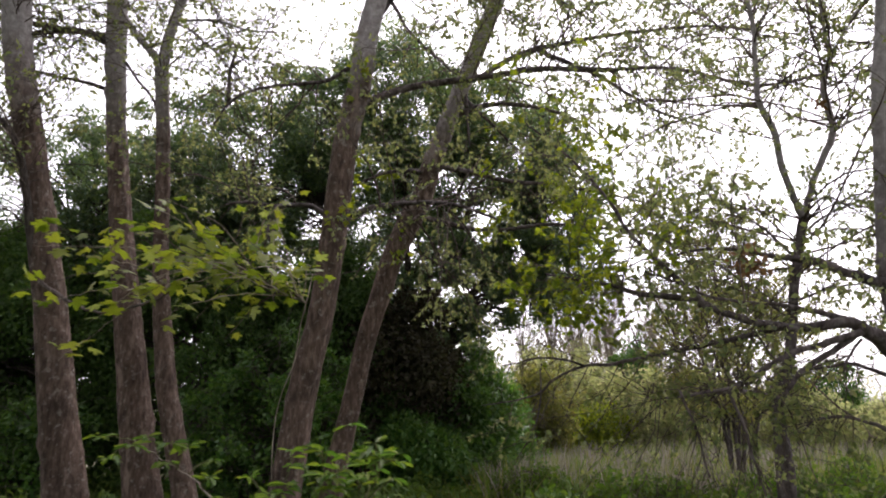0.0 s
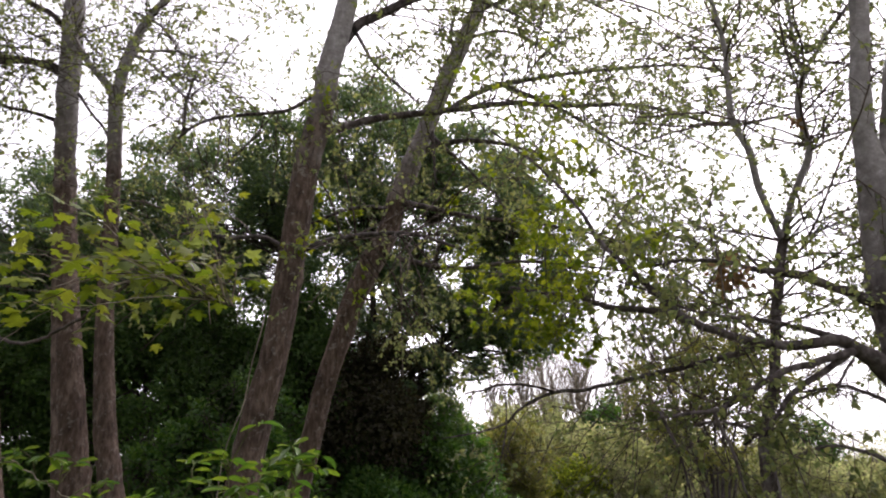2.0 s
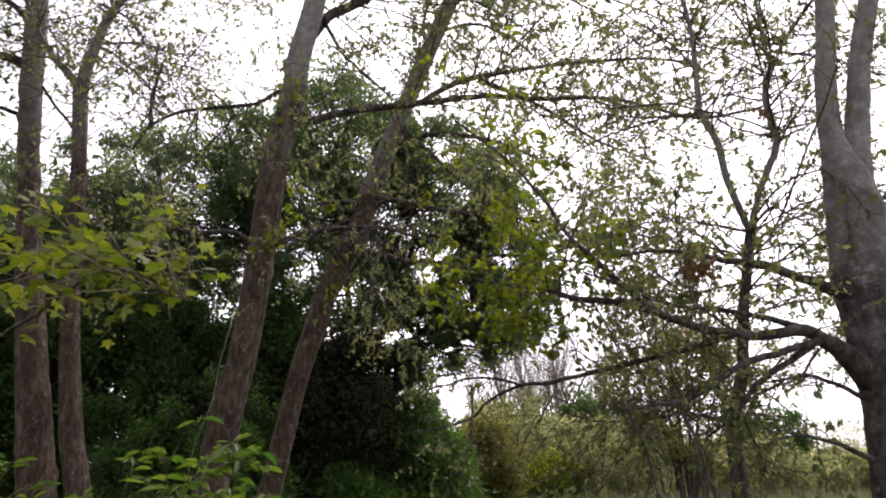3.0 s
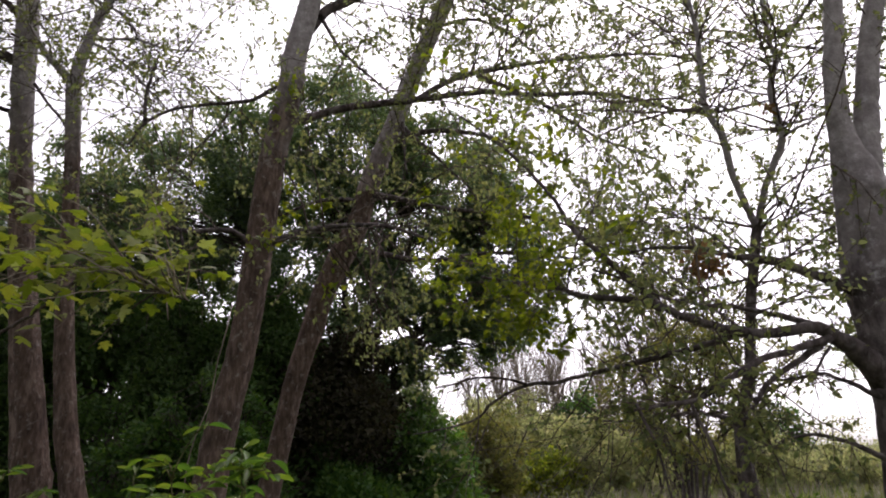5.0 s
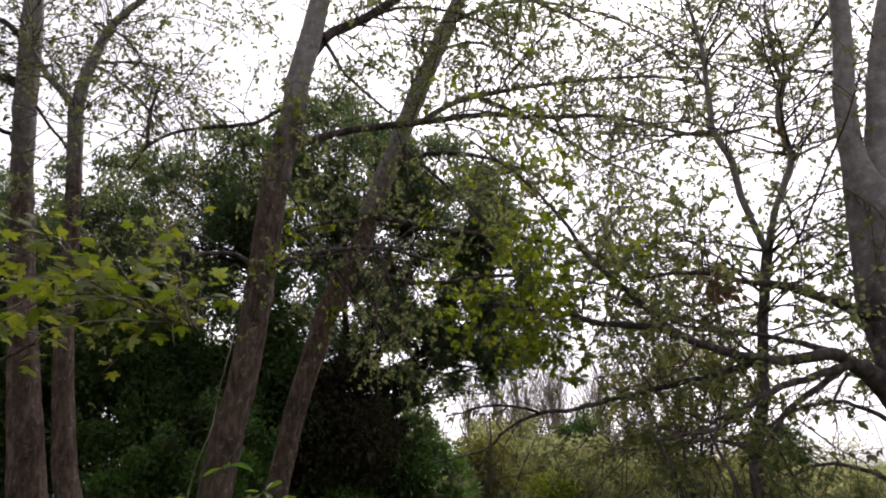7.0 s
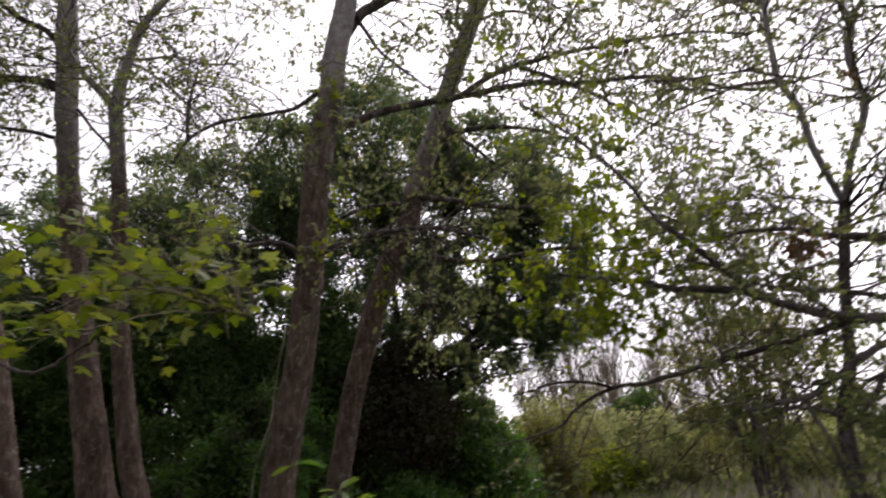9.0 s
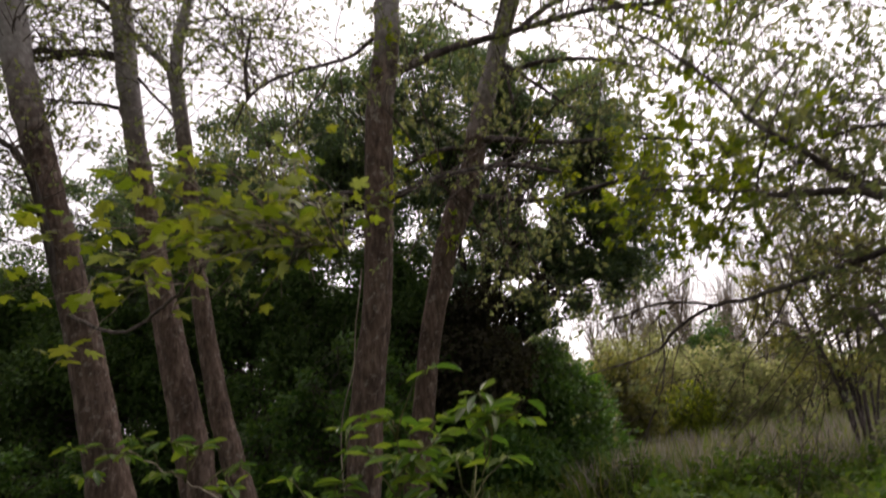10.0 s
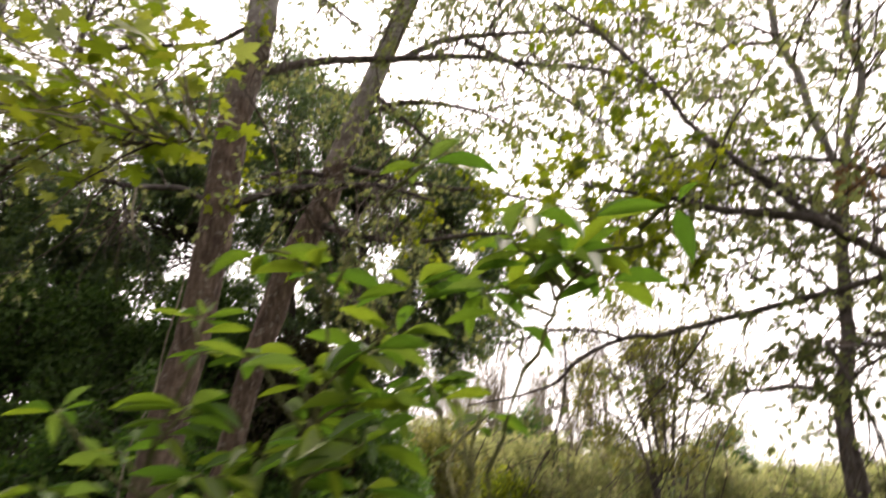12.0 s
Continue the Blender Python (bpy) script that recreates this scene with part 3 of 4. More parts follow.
tree("slender grey forked tree with a brown foot",
     [(-2.54, 7.83, -0.15, 0.18), (-2.57, 7.83, 0.15, 0.138), (-2.67, 7.83, 0.66, 0.118), (-2.86, 7.83, 1.34, 0.112), (-3.01, 7.83, 2.16, 0.098), (-3.11, 7.83, 3.08, 0.083), (-3.16, 7.83, 4.05, 0.076), (-3.2, 7.83, 4.72, 0.077), (-3.24, 7.83, 5.33, 0.078)],
     [[(-3.23, 7.83, 5.28, 0.055), (-3.37, 7.83, 5.47, 0.046), (-3.57, 7.83, 5.69, 0.039), (-3.76, 7.83, 5.98, 0.033), (-3.93, 7.83, 6.35, 0.027)],
      [(-3.23, 7.83, 5.28, 0.07), (-3.18, 7.83, 5.65, 0.062), (-3.07, 7.83, 6.08, 0.055), (-2.93, 7.83, 6.38, 0.046), (-2.66, 7.8, 6.66, 0.036), (-2.3, 7.8, 6.95, 0.024), (-2.0, 7.8, 7.3, 0.01)],
      [(-3.11, 7.83, 5.86, 0.018), (-2.85, 7.73, 5.81, 0.015), (-2.57, 7.63, 5.75, 0.015), (-2.18, 7.53, 5.58, 0.012), (-1.83, 7.43, 5.5, 0.009)],
      [(-3.09, 7.83, 5.82, 0.018), (-2.9, 7.76, 5.69, 0.015), (-2.59, 7.69, 5.4, 0.015), (-2.4, 7.63, 5.18, 0.012), (-2.19, 7.56, 4.9, 0.009)],
      [(-3.15, 7.83, 6.37, 0.019), (-2.86, 7.76, 6.19, 0.015), (-2.64, 7.69, 5.94, 0.012), (-2.43, 7.63, 5.56, 0.009), (-2.27, 7.56, 5.19, 0.009)]],
     BARK_BROWN, BARK_GREY, (190, 1.0, 0.1, 0.15), (OVATE, LEAF_SMALL, 4, 0.046), 0.9, fine=(5, 0.35))
tree("grey-barked tree that divides in two stems, with long low dark limbs",
     [(2.67, 3.92, -0.15, 0.292), (2.66, 3.92, 0.26, 0.226), (2.63, 3.92, 1.16, 0.195), (2.62, 3.92, 1.62, 0.17), (2.6, 3.92, 1.89, 0.159), (2.56, 3.92, 2.18, 0.149), (2.56, 3.92, 2.47, 0.136), (2.565, 3.92, 2.75, 0.118), (2.52, 3.92, 2.99, 0.066), (2.55, 3.92, 3.4, 0.054), (2.61, 3.92, 3.8, 0.05)] + [(2.66, 3.95, 4.4, 0.046), (2.7, 3.95, 5.4, 0.03)],
     [[(2.58, 3.92, 2.55, 0.095), (2.62, 3.93, 2.85, 0.078), (2.69, 3.95, 3.13, 0.064), (2.79, 3.98, 3.49, 0.06), (2.92, 4.0, 3.88, 0.056), (3.05, 4.03, 4.21, 0.052), (3.2, 4.1, 5.0, 0.03)],
      [(2.43, 3.92, 2.14, 0.038), (2.28, 3.89, 2.18, 0.028), (2.15, 3.86, 2.21, 0.023), (2.03, 3.84, 2.25, 0.025), (1.88, 3.81, 2.27, 0.019), (1.73, 3.79, 2.28, 0.013), (1.59, 3.76, 2.31, 0.011), (1.38, 3.74, 2.31, 0.008), (1.21, 3.71, 2.27, 0.005)],
      [(2.5, 3.92, 1.69, 0.08), (2.35, 3.87, 1.82, 0.054), (2.22, 3.83, 1.89, 0.037), (2.1, 3.79, 1.93, 0.03), (1.87, 3.75, 1.9, 0.024), (1.72, 3.7, 1.9, 0.022), (1.57, 3.66, 1.92, 0.02), (1.43, 3.62, 1.95, 0.018), (1.29, 3.58, 2, 0.016)],
      [(1.3, 3.58, 1.99, 0.018), (1.23, 3.61, 2.03, 0.016), (1.11, 3.64, 2.05, 0.015), (0.97, 3.68, 2.07, 0.013), (0.83, 3.71, 2.12, 0.01), (0.68, 3.75, 2.15, 0.008), (0.54, 3.78, 2.18, 0.005)],
      [(1.31, 3.58, 1.98, 0.018), (1.24, 3.62, 2.07, 0.015), (1.16, 3.66, 2.17, 0.014), (1.06, 3.7, 2.29, 0.012), (0.97, 3.75, 2.42, 0.011), (0.89, 3.79, 2.59, 0.009), (0.79, 3.83, 2.74, 0.008), (0.64, 3.87, 2.91, 0.007), (0.47, 3.92, 3.07, 0.004)],
      [(2.16, 3.85, 1.94, 0.019), (1.99, 3.8, 1.98, 0.015), (1.84, 3.75, 2, 0.012), (1.65, 3.7, 2.02, 0.01), (1.48, 3.65, 2.02, 0.008), (1.31, 3.61, 2.05, 0.006), (1.14, 3.56, 2.11, 0.005), (0.98, 3.51, 2.15, 0.004)],
      [(2.16, 3.78, 1.88, 0.02), (1.92, 3.71, 1.81, 0.017), (1.72, 3.64, 1.76, 0.015), (1.49, 3.58, 1.64, 0.013), (1.36, 3.51, 1.59, 0.01), (1.21, 3.44, 1.57, 0.008), (1.07, 3.38, 1.55, 0.004)],
      [(1.73, 3.71, 1.9, 0.017), (1.61, 3.77, 1.87, 0.015), (1.53, 3.83, 1.85, 0.014), (1.39, 3.89, 1.82, 0.013), (1.24, 3.96, 1.79, 0.012), (1.09, 4.02, 1.76, 0.011), (0.94, 4.08, 1.73, 0.01), (0.78, 4.14, 1.72, 0.008), (0.62, 4.2, 1.64, 0.007), (0.53, 4.26, 1.56, 0.006), (0.23, 4.32, 1.5, 0.003)],
      [(0.79, 4.12, 1.72, 0.007), (0.68, 4.17, 1.76, 0.006), (0.55, 4.22, 1.77, 0.006), (0.46, 4.27, 1.75, 0.004), (0.35, 4.32, 1.73, 0.004)],
      [(2.16, 3.81, 1.87, 0.017), (2.04, 3.78, 1.8, 0.016), (1.9, 3.75, 1.73, 0.014), (1.8, 3.73, 1.67, 0.013), (1.73, 3.7, 1.6, 0.011), (1.64, 3.67, 1.52, 0.007), (1.52, 3.65, 1.45, 0.005)],
      [(2.5, 3.92, 1.59, 0.016), (2.35, 3.89, 1.65, 0.012), (2.2, 3.86, 1.71, 0.009), (2.11, 3.83, 1.72, 0.008), (1.98, 3.81, 1.7, 0.006), (1.83, 3.78, 1.68, 0.004)],
      [(2.47, 3.92, 1.31, 0.016), (2.28, 3.94, 1.41, 0.011), (2.17, 3.97, 1.44, 0.009), (2.1, 4, 1.45, 0.008), (2, 4.02, 1.43, 0.007), (1.95, 4.05, 1.38, 0.005)],
      [(2.2, 3.85, 1.85, 0.008), (2.13, 3.83, 1.78, 0.007), (2.08, 3.8, 1.72, 0.006), (2.04, 3.78, 1.66, 0.004)],
      [(1.1, 3.44, 1.58, 0.007), (1.14, 3.42, 1.46, 0.006), (1.17, 3.4, 1.31, 0.005), (1.19, 3.38, 1.2, 0.004)],
      [(1.35, 3.51, 1.58, 0.008), (1.4, 3.47, 1.41, 0.007), (1.41, 3.42, 1.26, 0.005), (1.43, 3.38, 1.12, 0.004)],
      [(0.54, 4.05, 1.7, 0.004), (0.54, 4.1, 1.51, 0.004), (0.5, 4.14, 1.38, 0.003), (0.48, 4.19, 1.3, 0.003)]],
     BARK_GREY, BARK_MID, (84, 0.55, 0.1, 0.1), (OVATE, LEAF_SMALL, 6, 0.034), 0.85, fine=(5, 0.24), bare=(8, 10, 11, 12, 13, 14, 15),
     leafy=[((3,), 26, 0.42, 0.04, (0.45, 1.0), LOBED, LEAF_SPRING), ((6, 9), 26, 0.3, 0.032, (0.4, 1.0), OVATE, LEAF_SMALL),
            ((1, 5), 34, 0.42, 0.034, (0.3, 1.0), OVATE, LEAF_SMALL), ((4,), 20, 0.4, 0.038, (0.1, 1.0), OVATE, LEAF_SPRING)])
tree("thin dark tree whose stem divides in a wide fork",
     [(2.13, 4.73, -0.15, 0.076), (2.13, 4.73, 0.25, 0.059), (2.13, 4.73, 1.14, 0.051), (2.12, 4.73, 1.32, 0.043), (2.13, 4.73, 1.54, 0.037), (2.19, 4.73, 1.76, 0.035), (2.24, 4.73, 2.03, 0.032), (2.29, 4.73, 2.3, 0.031), (2.36, 4.73, 2.59, 0.031), (2.41, 4.73, 2.72, 0.033)],
     [[(2.41, 4.73, 2.71, 0.026), (2.35, 4.73, 2.88, 0.023), (2.3, 4.73, 3.07, 0.023), (2.26, 4.73, 3.34, 0.024), (2.18, 4.73, 3.54, 0.022), (2.18, 4.73, 3.83, 0.019), (2.19, 4.73, 4.08, 0.017), (2.16, 4.73, 4.34, 0.015), (2.12, 4.73, 4.61, 0.012)],
      [(2.41, 4.73, 2.71, 0.025), (2.49, 4.73, 2.96, 0.021), (2.59, 4.73, 3.15, 0.023), (2.67, 4.73, 3.33, 0.024), (2.65, 4.73, 3.51, 0.024), (2.64, 4.73, 3.67, 0.022), (2.71, 4.73, 3.88, 0.021), (2.79, 4.73, 4.01, 0.017), (2.9, 4.73, 4.18, 0.015), (3.05, 4.73, 4.37, 0.012), (3.23, 4.73, 4.6, 0.008)],
      [(2.71, 4.73, 3.88, 0.017), (2.69, 4.73, 4.05, 0.015), (2.68, 4.73, 4.27, 0.013), (2.69, 4.73, 4.54, 0.01)],
      [(2.66, 4.73, 3.32, 0.011), (2.76, 4.68, 3.38, 0.009), (2.83, 4.64, 3.4, 0.007), (2.91, 4.59, 3.46, 0.005)],
      [(2.44, 4.73, 2.77, 0.009), (2.5, 4.68, 2.83, 0.009), (2.57, 4.64, 2.84, 0.007), (2.67, 4.59, 2.74, 0.005)],
      [(2.15, 4.73, 1.53, 0.016), (2.02, 4.64, 1.56, 0.013), (1.82, 4.56, 1.59, 0.011), (1.6, 4.48, 1.57, 0.01), (1.39, 4.4, 1.55, 0.007), (1.19, 4.32, 1.55, 0.005)],
      [(2.23, 4.73, 1.66, 0.011), (2.41, 4.79, 1.74, 0.01), (2.66, 4.86, 1.81, 0.007)],
      [(2.37, 4.73, 2.6, 0.011), (2.6, 4.7, 2.76, 0.009), (2.92, 4.66, 2.86, 0.007), (3.3, 4.62, 2.84, 0.004)],
      [(2.25, 4.73, 2.05, 0.011), (2.02, 4.7, 2.22, 0.009), (1.72, 4.66, 2.45, 0.007), (1.42, 4.62, 2.58, 0.004)],
      [(2.27, 4.73, 2.15, 0.01), (2.55, 4.78, 2.25, 0.008), (2.95, 4.8, 2.3, 0.006), (3.35, 4.8, 2.22, 0.004)],
      [(2.33, 4.73, 2.45, 0.01), (2.12, 4.76, 2.68, 0.008), (1.86, 4.8, 2.86, 0.006), (1.6, 4.82, 3.12, 0.004)]],
     BARK_MID, BARK_GREY, (190, 1.1, 0.12, 0.1), (OVATE, LEAF_SMALL, 12, 0.029), 0.65, fine=(6, 0.32), bare=(7, 8, 9, 10),
     leafy=[((7, 8, 9, 10), 125, 0.55, 0.03, (0.15, 1.0), OVATE, LEAF_SMALL)])


def leaf_tuft(name, label, category, place, spread, count, size, shape, material, group=""):
    v, f = cloud([place], [spread], count, size, shape)
    tagged(new(name, mesh_from(name, v, f, material, False)), label, category, group, kind="stuff")


LEAF_DEAD = leaf_material("dead_leaf", [(0.16, 0.085, 0.05), (0.22, 0.13, 0.08), (0.12, 0.07, 0.045)], 0.3, 0.8)
leaf_tuft("dead_leaf_cluster", "withered brown leaves caught on a limb", "leaves", (1.62, 3.78, 2.25), 0.11, 70, 0.05, OVATE, LEAF_DEAD)
leaf_tuft("dead_leaf_cluster", "small clump of withered red-brown leaves", "leaves", (2.56, 4.68, 3.5), 0.05, 24, 0.045, OVATE, LEAF_DEAD)
for tx, ty, tz, ts in ((-0.86, 6.86, 4.6, 0.14), (-0.8, 6.84, 4.82, 0.12), (-0.42, 8.18, 3.3, 0.14), (-0.52, 8.18, 3.12, 0.12), (-1.0, 6.84, 3.3, 0.12)):
    leaf_tuft("leaf_tuft", "fresh yellow-green leaf tuft sprouting from a trunk", "leaves", (tx, ty, tz), ts * 1.3, 14, 0.09, LOBED, LEAF_SPRING, "leaf tufts on the trunks")

# ---------------------------------------------------------------- behind them: evergreens and thicket
def evergreen(place, label, stems, crown, per, size, leaf=LEAF_EVERGREEN, bark=BARK_DARK, category="tree", name="tree", group=""):
    """A dense tree or bush: stems, and clumps of leaves inside ellipsoids. crown: rows of centre x, y, z, radii a, b, c, clump count, clump spread."""
    root = thing(name, place, label, category, group)
    for pts in stems:
        part("stem", limb_mesh("stem", pts, bark, 8)[0], root)
    vs, fs, off, heads = [], [], 0, []
    for x, y, z, a, b, c, count, spread in crown:
        u = unit(RNG.normal(size=(count, 3))) * RNG.uniform(0.35, 1.0, (count, 1)) ** 0.5
        u *= 1 + 0.16 * np.sin(5.3 * u[:, 0:1] + 3.1 * u[:, 2:3] + x) + RNG.normal(size=(count, 1)) * 0.06
        centres = np.array([x, y, z]) + u * np.array([a, b, c])
        centres = centres[centres[:, 2] > 0.15]
        heads.append(centres)
        v, f = cloud(centres, RNG.uniform(0.6, 1.3, len(centres)) * spread, per, size, DIAMOND)
        vs.append(v)
        fs.append(f + off)
        off += len(v)
    tagged(part("crown", mesh_from("crown", np.vstack(vs), np.vstack(fs), leaf, False), root), kind="stuff")
    heads = np.vstack(heads)
    axis = np.vstack([spline(pts, 24) for pts in stems])
    arms = np.zeros((len(heads), 7, 4))
    for i, h in enumerate(heads):
        low = axis[(axis[:, 2] < max(h[2] - 0.25, 0.4))]
        near = low[np.argmin(np.hypot(low[:, 0] - h[0], low[:, 1] - h[1]) + 0.55 * (h[2] - low[:, 2]))] if len(low) else axis[0]
        u = np.linspace(0, 1, 7)[:, None]
        line = near[:3] + (h - near[:3]) * u
        line[:, 2] += 0.12 * np.linalg.norm(h - near[:3]) * np.sin(np.pi * u[:, 0]) * RNG.uniform(-0.4, 1.0)
        line[1:-1] += RNG.normal(size=(5, 3)) * 0.05 * np.linalg.norm(h - near[:3])
        arms[i, :, :3] = line
        arms[i, :, 3] = np.linspace(min(near[3] * 0.5, 0.03), 0.004, 7)
    twigs = sprout(list(arms), len(heads) * 4, 0.55, (0.4, 1.0), 0.7, 0.8, 0.1, 0.4, 0.05, 5, 0.5, 0.003)
    tagged(part("branchwork", shoots_mesh("branchwork", [arms, twigs], bark, 4), root), kind="stuff")
    return root


evergreen((-0.5, 12.8, 0), "dense dark evergreen tree with several dark stems",
          [[(-0.6, 12.8, -0.1, 0.11), (-0.55, 12.8, 2.2, 0.09), (-0.2, 12.8, 3.2, 0.08), (0.15, 12.8, 3.8, 0.06), (0.5, 12.8, 5.0, 0.04)],
           [(-0.8, 12.7, -0.1, 0.09), (-0.72, 12.7, 2.4, 0.07), (-0.6, 12.7, 3.4, 0.06), (-0.7, 12.7, 5.0, 0.04)],
           [(-0.3, 12.9, 2.0, 0.06), (0.1, 12.9, 2.9, 0.05), (0.8, 12.7, 3.6, 0.03), (1.5, 12.6, 3.9, 0.02)],
           [(-0.5, 12.6, 2.0, 0.05), (-0.3, 12.6, 3.0, 0.045), (-0.1, 12.6, 4.2, 0.03), (0.4, 12.6, 5.4, 0.02)],
           [(-0.9, 12.9, 2.0, 0.06), (-1.4, 12.9, 3.4, 0.05), (-2.0, 12.9, 5.0, 0.03)]],
          [(-1.0, 12.8, 6.5, 1.9, 1.6, 1.45, 180, 0.34), (-3.3, 12.9, 5.9, 1.8, 1.5, 1.45, 105, 0.3), (1.1, 12.6, 6.0, 1.5, 1.2, 1.3, 95, 0.3), (2.0, 12.6, 5.0, 1.05, 0.9, 1.1, 56, 0.26),
           (1.6, 12.5, 3.9, 1.05, 0.8, 0.7, 30, 0.25), (-1.0, 12.8, 4.4, 1.7, 0.9, 0.9, 64, 0.27), (0.5, 12.6, 3.3, 0.9, 0.6, 0.9, 32, 0.2), (-1.4, 12.6, 3.4, 1.0, 0.6, 0.6, 26, 0.25),
           (2.2, 12.5, 3.8, 0.9, 0.7, 0.7, 26, 0.27), (1.3, 12.5, 3.2, 0.85, 0.6, 0.45, 20, 0.25), (0.1, 12.8, 4.3, 0.9, 0.7, 0.9, 36, 0.22), (0.2, 12.7, 2.2, 0.8, 0.6, 0.6, 30, 0.25)], 270, 0.068)
evergreen((-5.5, 13.5, 0), "dense dark-leaved tree behind the trunks",
          [[(-5.5, 13.5, -0.1, 0.14), (-5.4, 13.5, 3.0, 0.1), (-5.0, 13.5, 6.0, 0.05)], [(-5.6, 13.5, 1.0, 0.08), (-6.4, 13.5, 4.0, 0.05)],
           [(-5.4, 13.5, 1.5, 0.08), (-4.4, 13.4, 3.5, 0.05), (-3.9, 13.4, 5.5, 0.03)]],
          [(-4.8, 13.4, 5.0, 2.1, 1.5, 1.9, 105, 0.32), (-7.8, 13.5, 5.0, 2.0, 1.5, 2.2, 90, 0.36), (-3.8, 13.0, 4.0, 1.2, 0.9, 1.0, 50, 0.3), (-6.1, 13.4, 4.8, 1.7, 1.1, 1.6, 84, 0.31), (-5.2, 13.0, 3.4, 1.2, 0.8, 1.0, 36, 0.3)], 300, 0.075, LEAF_EVERGREEN)
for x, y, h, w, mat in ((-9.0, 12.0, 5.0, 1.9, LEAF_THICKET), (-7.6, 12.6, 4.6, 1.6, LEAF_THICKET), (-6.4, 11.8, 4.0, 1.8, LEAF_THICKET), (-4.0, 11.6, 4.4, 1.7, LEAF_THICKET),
                        (-2.2, 12.2, 4.0, 1.5, LEAF_THICKET), (-0.9, 12.4, 3.3, 1.2, LEAF_SHADOW_BROWN), (0.35, 12.8, 2.1, 0.85, LEAF_SHRUB), (-0.3, 12.0, 1.3, 0.6, LEAF_SHRUB), (1.0, 13.8, 1.4, 0.5, LEAF_SHRUB),
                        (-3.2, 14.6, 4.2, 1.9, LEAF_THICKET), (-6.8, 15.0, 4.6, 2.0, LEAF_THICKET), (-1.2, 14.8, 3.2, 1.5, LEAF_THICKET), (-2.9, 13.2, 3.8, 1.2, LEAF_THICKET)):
    evergreen((x, y, 0), "dense bush with dull brown-green foliage, coloured dark for the shadow between the trunks" if mat is LEAF_SHADOW_BROWN else "dense dark thicket bush in the shade", [[(x, y, -0.1, 0.06), (x + 0.1, y, h * 0.4, 0.04), (x, y, h * 0.8, 0.02)]],
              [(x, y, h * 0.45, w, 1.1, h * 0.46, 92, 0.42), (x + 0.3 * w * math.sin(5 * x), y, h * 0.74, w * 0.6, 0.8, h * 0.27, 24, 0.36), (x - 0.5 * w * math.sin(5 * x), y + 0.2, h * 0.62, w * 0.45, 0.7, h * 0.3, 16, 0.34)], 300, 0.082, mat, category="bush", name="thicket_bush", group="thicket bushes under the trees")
for x, y, h, w in ((-2.2, 9.4, 2.3, 0.8), (-1.7, 9.9, 2.6, 0.7), (-2.9, 9.7, 1.9, 0.6), (-6.6, 9.6, 1.6, 1.0), (-7.8, 9.9, 1.9, 1.0), (-5.4, 10.0, 1.7, 0.8)):
    evergreen((x, y, 0), "leafy green shrub in the half shade", [[(x, y, -0.1, 0.03), (x + 0.1, y, h * 0.4, 0.02), (x, y, h * 0.8, 0.01)]],
              [(x, y, h * 0.32, w, 0.6, h * 0.3, 26, 0.24), (x + 0.35 * w, y, h * 0.68, w * 0.45, 0.4, h * 0.3, 16, 0.2), (x - 0.45 * w, y + 0.1, h * 0.6, w * 0.4, 0.4, h * 0.26, 12, 0.2)], 120, 0.075, LEAF_SHRUB, category="shrub", name="shrub", group="shrubs in the half shade")


# ---------------------------------------------------------------- the meadow's edge
def scatter(name, label, category, count, xs, ys, heights, shape, material, lean=0.3, test=None, kind="stuff", width=1.0):
    x, y = RNG.uniform(*xs, count), RNG.uniform(*ys, count)
    if test is not None:
        keep = test(x, y)
        x, y = x[keep], y[keep]
    n = len(x)
    places = np.stack([x, y, RNG.uniform(-0.03, 0.02, n)], -1)
    ways = unit(np.stack([RNG.normal(size=n) * lean, RNG.normal(size=n) * lean, np.ones(n)], -1))
    sizes = RNG.uniform(*heights, n)
    tv = shape[0] * np.array([1, width, 1])
    v, f = leaf_verts((tv, shape[1]), places, ways, sizes, 0.0)
    ob = new(name, mesh_from(name, v, f, material, False))
    return tagged(ob, label, category, kind=kind)


def patch(freq, level, seed):
    return lambda x, y: np.sin(freq * x + seed) * np.cos(freq * 0.8 * y + 2 * seed) + 0.5 * np.sin(2.3 * freq * x - 1.7 * freq * y + seed) > level


scatter("dry_grass", "tall dry straw-coloured grass of last year", "grass", 75000, (0.6, 18), (10.0, 24), (0.3, 0.8), BLADE, GRASS_DRY, 0.5, patch(0.5, -0.75, 1.0))
scatter("green_grass", "rough green grass", "grass", 45000, (-9, 14), (-5.0, 14), (0.15, 0.55), BLADE, GRASS_GREEN, 0.55)
scatter("green_grass", "sparse green grass among the dry blades", "grass", 34000, (0.5, 18), (9.5, 24), (0.3, 0.85), BLADE, GRASS_GREEN, 0.45)


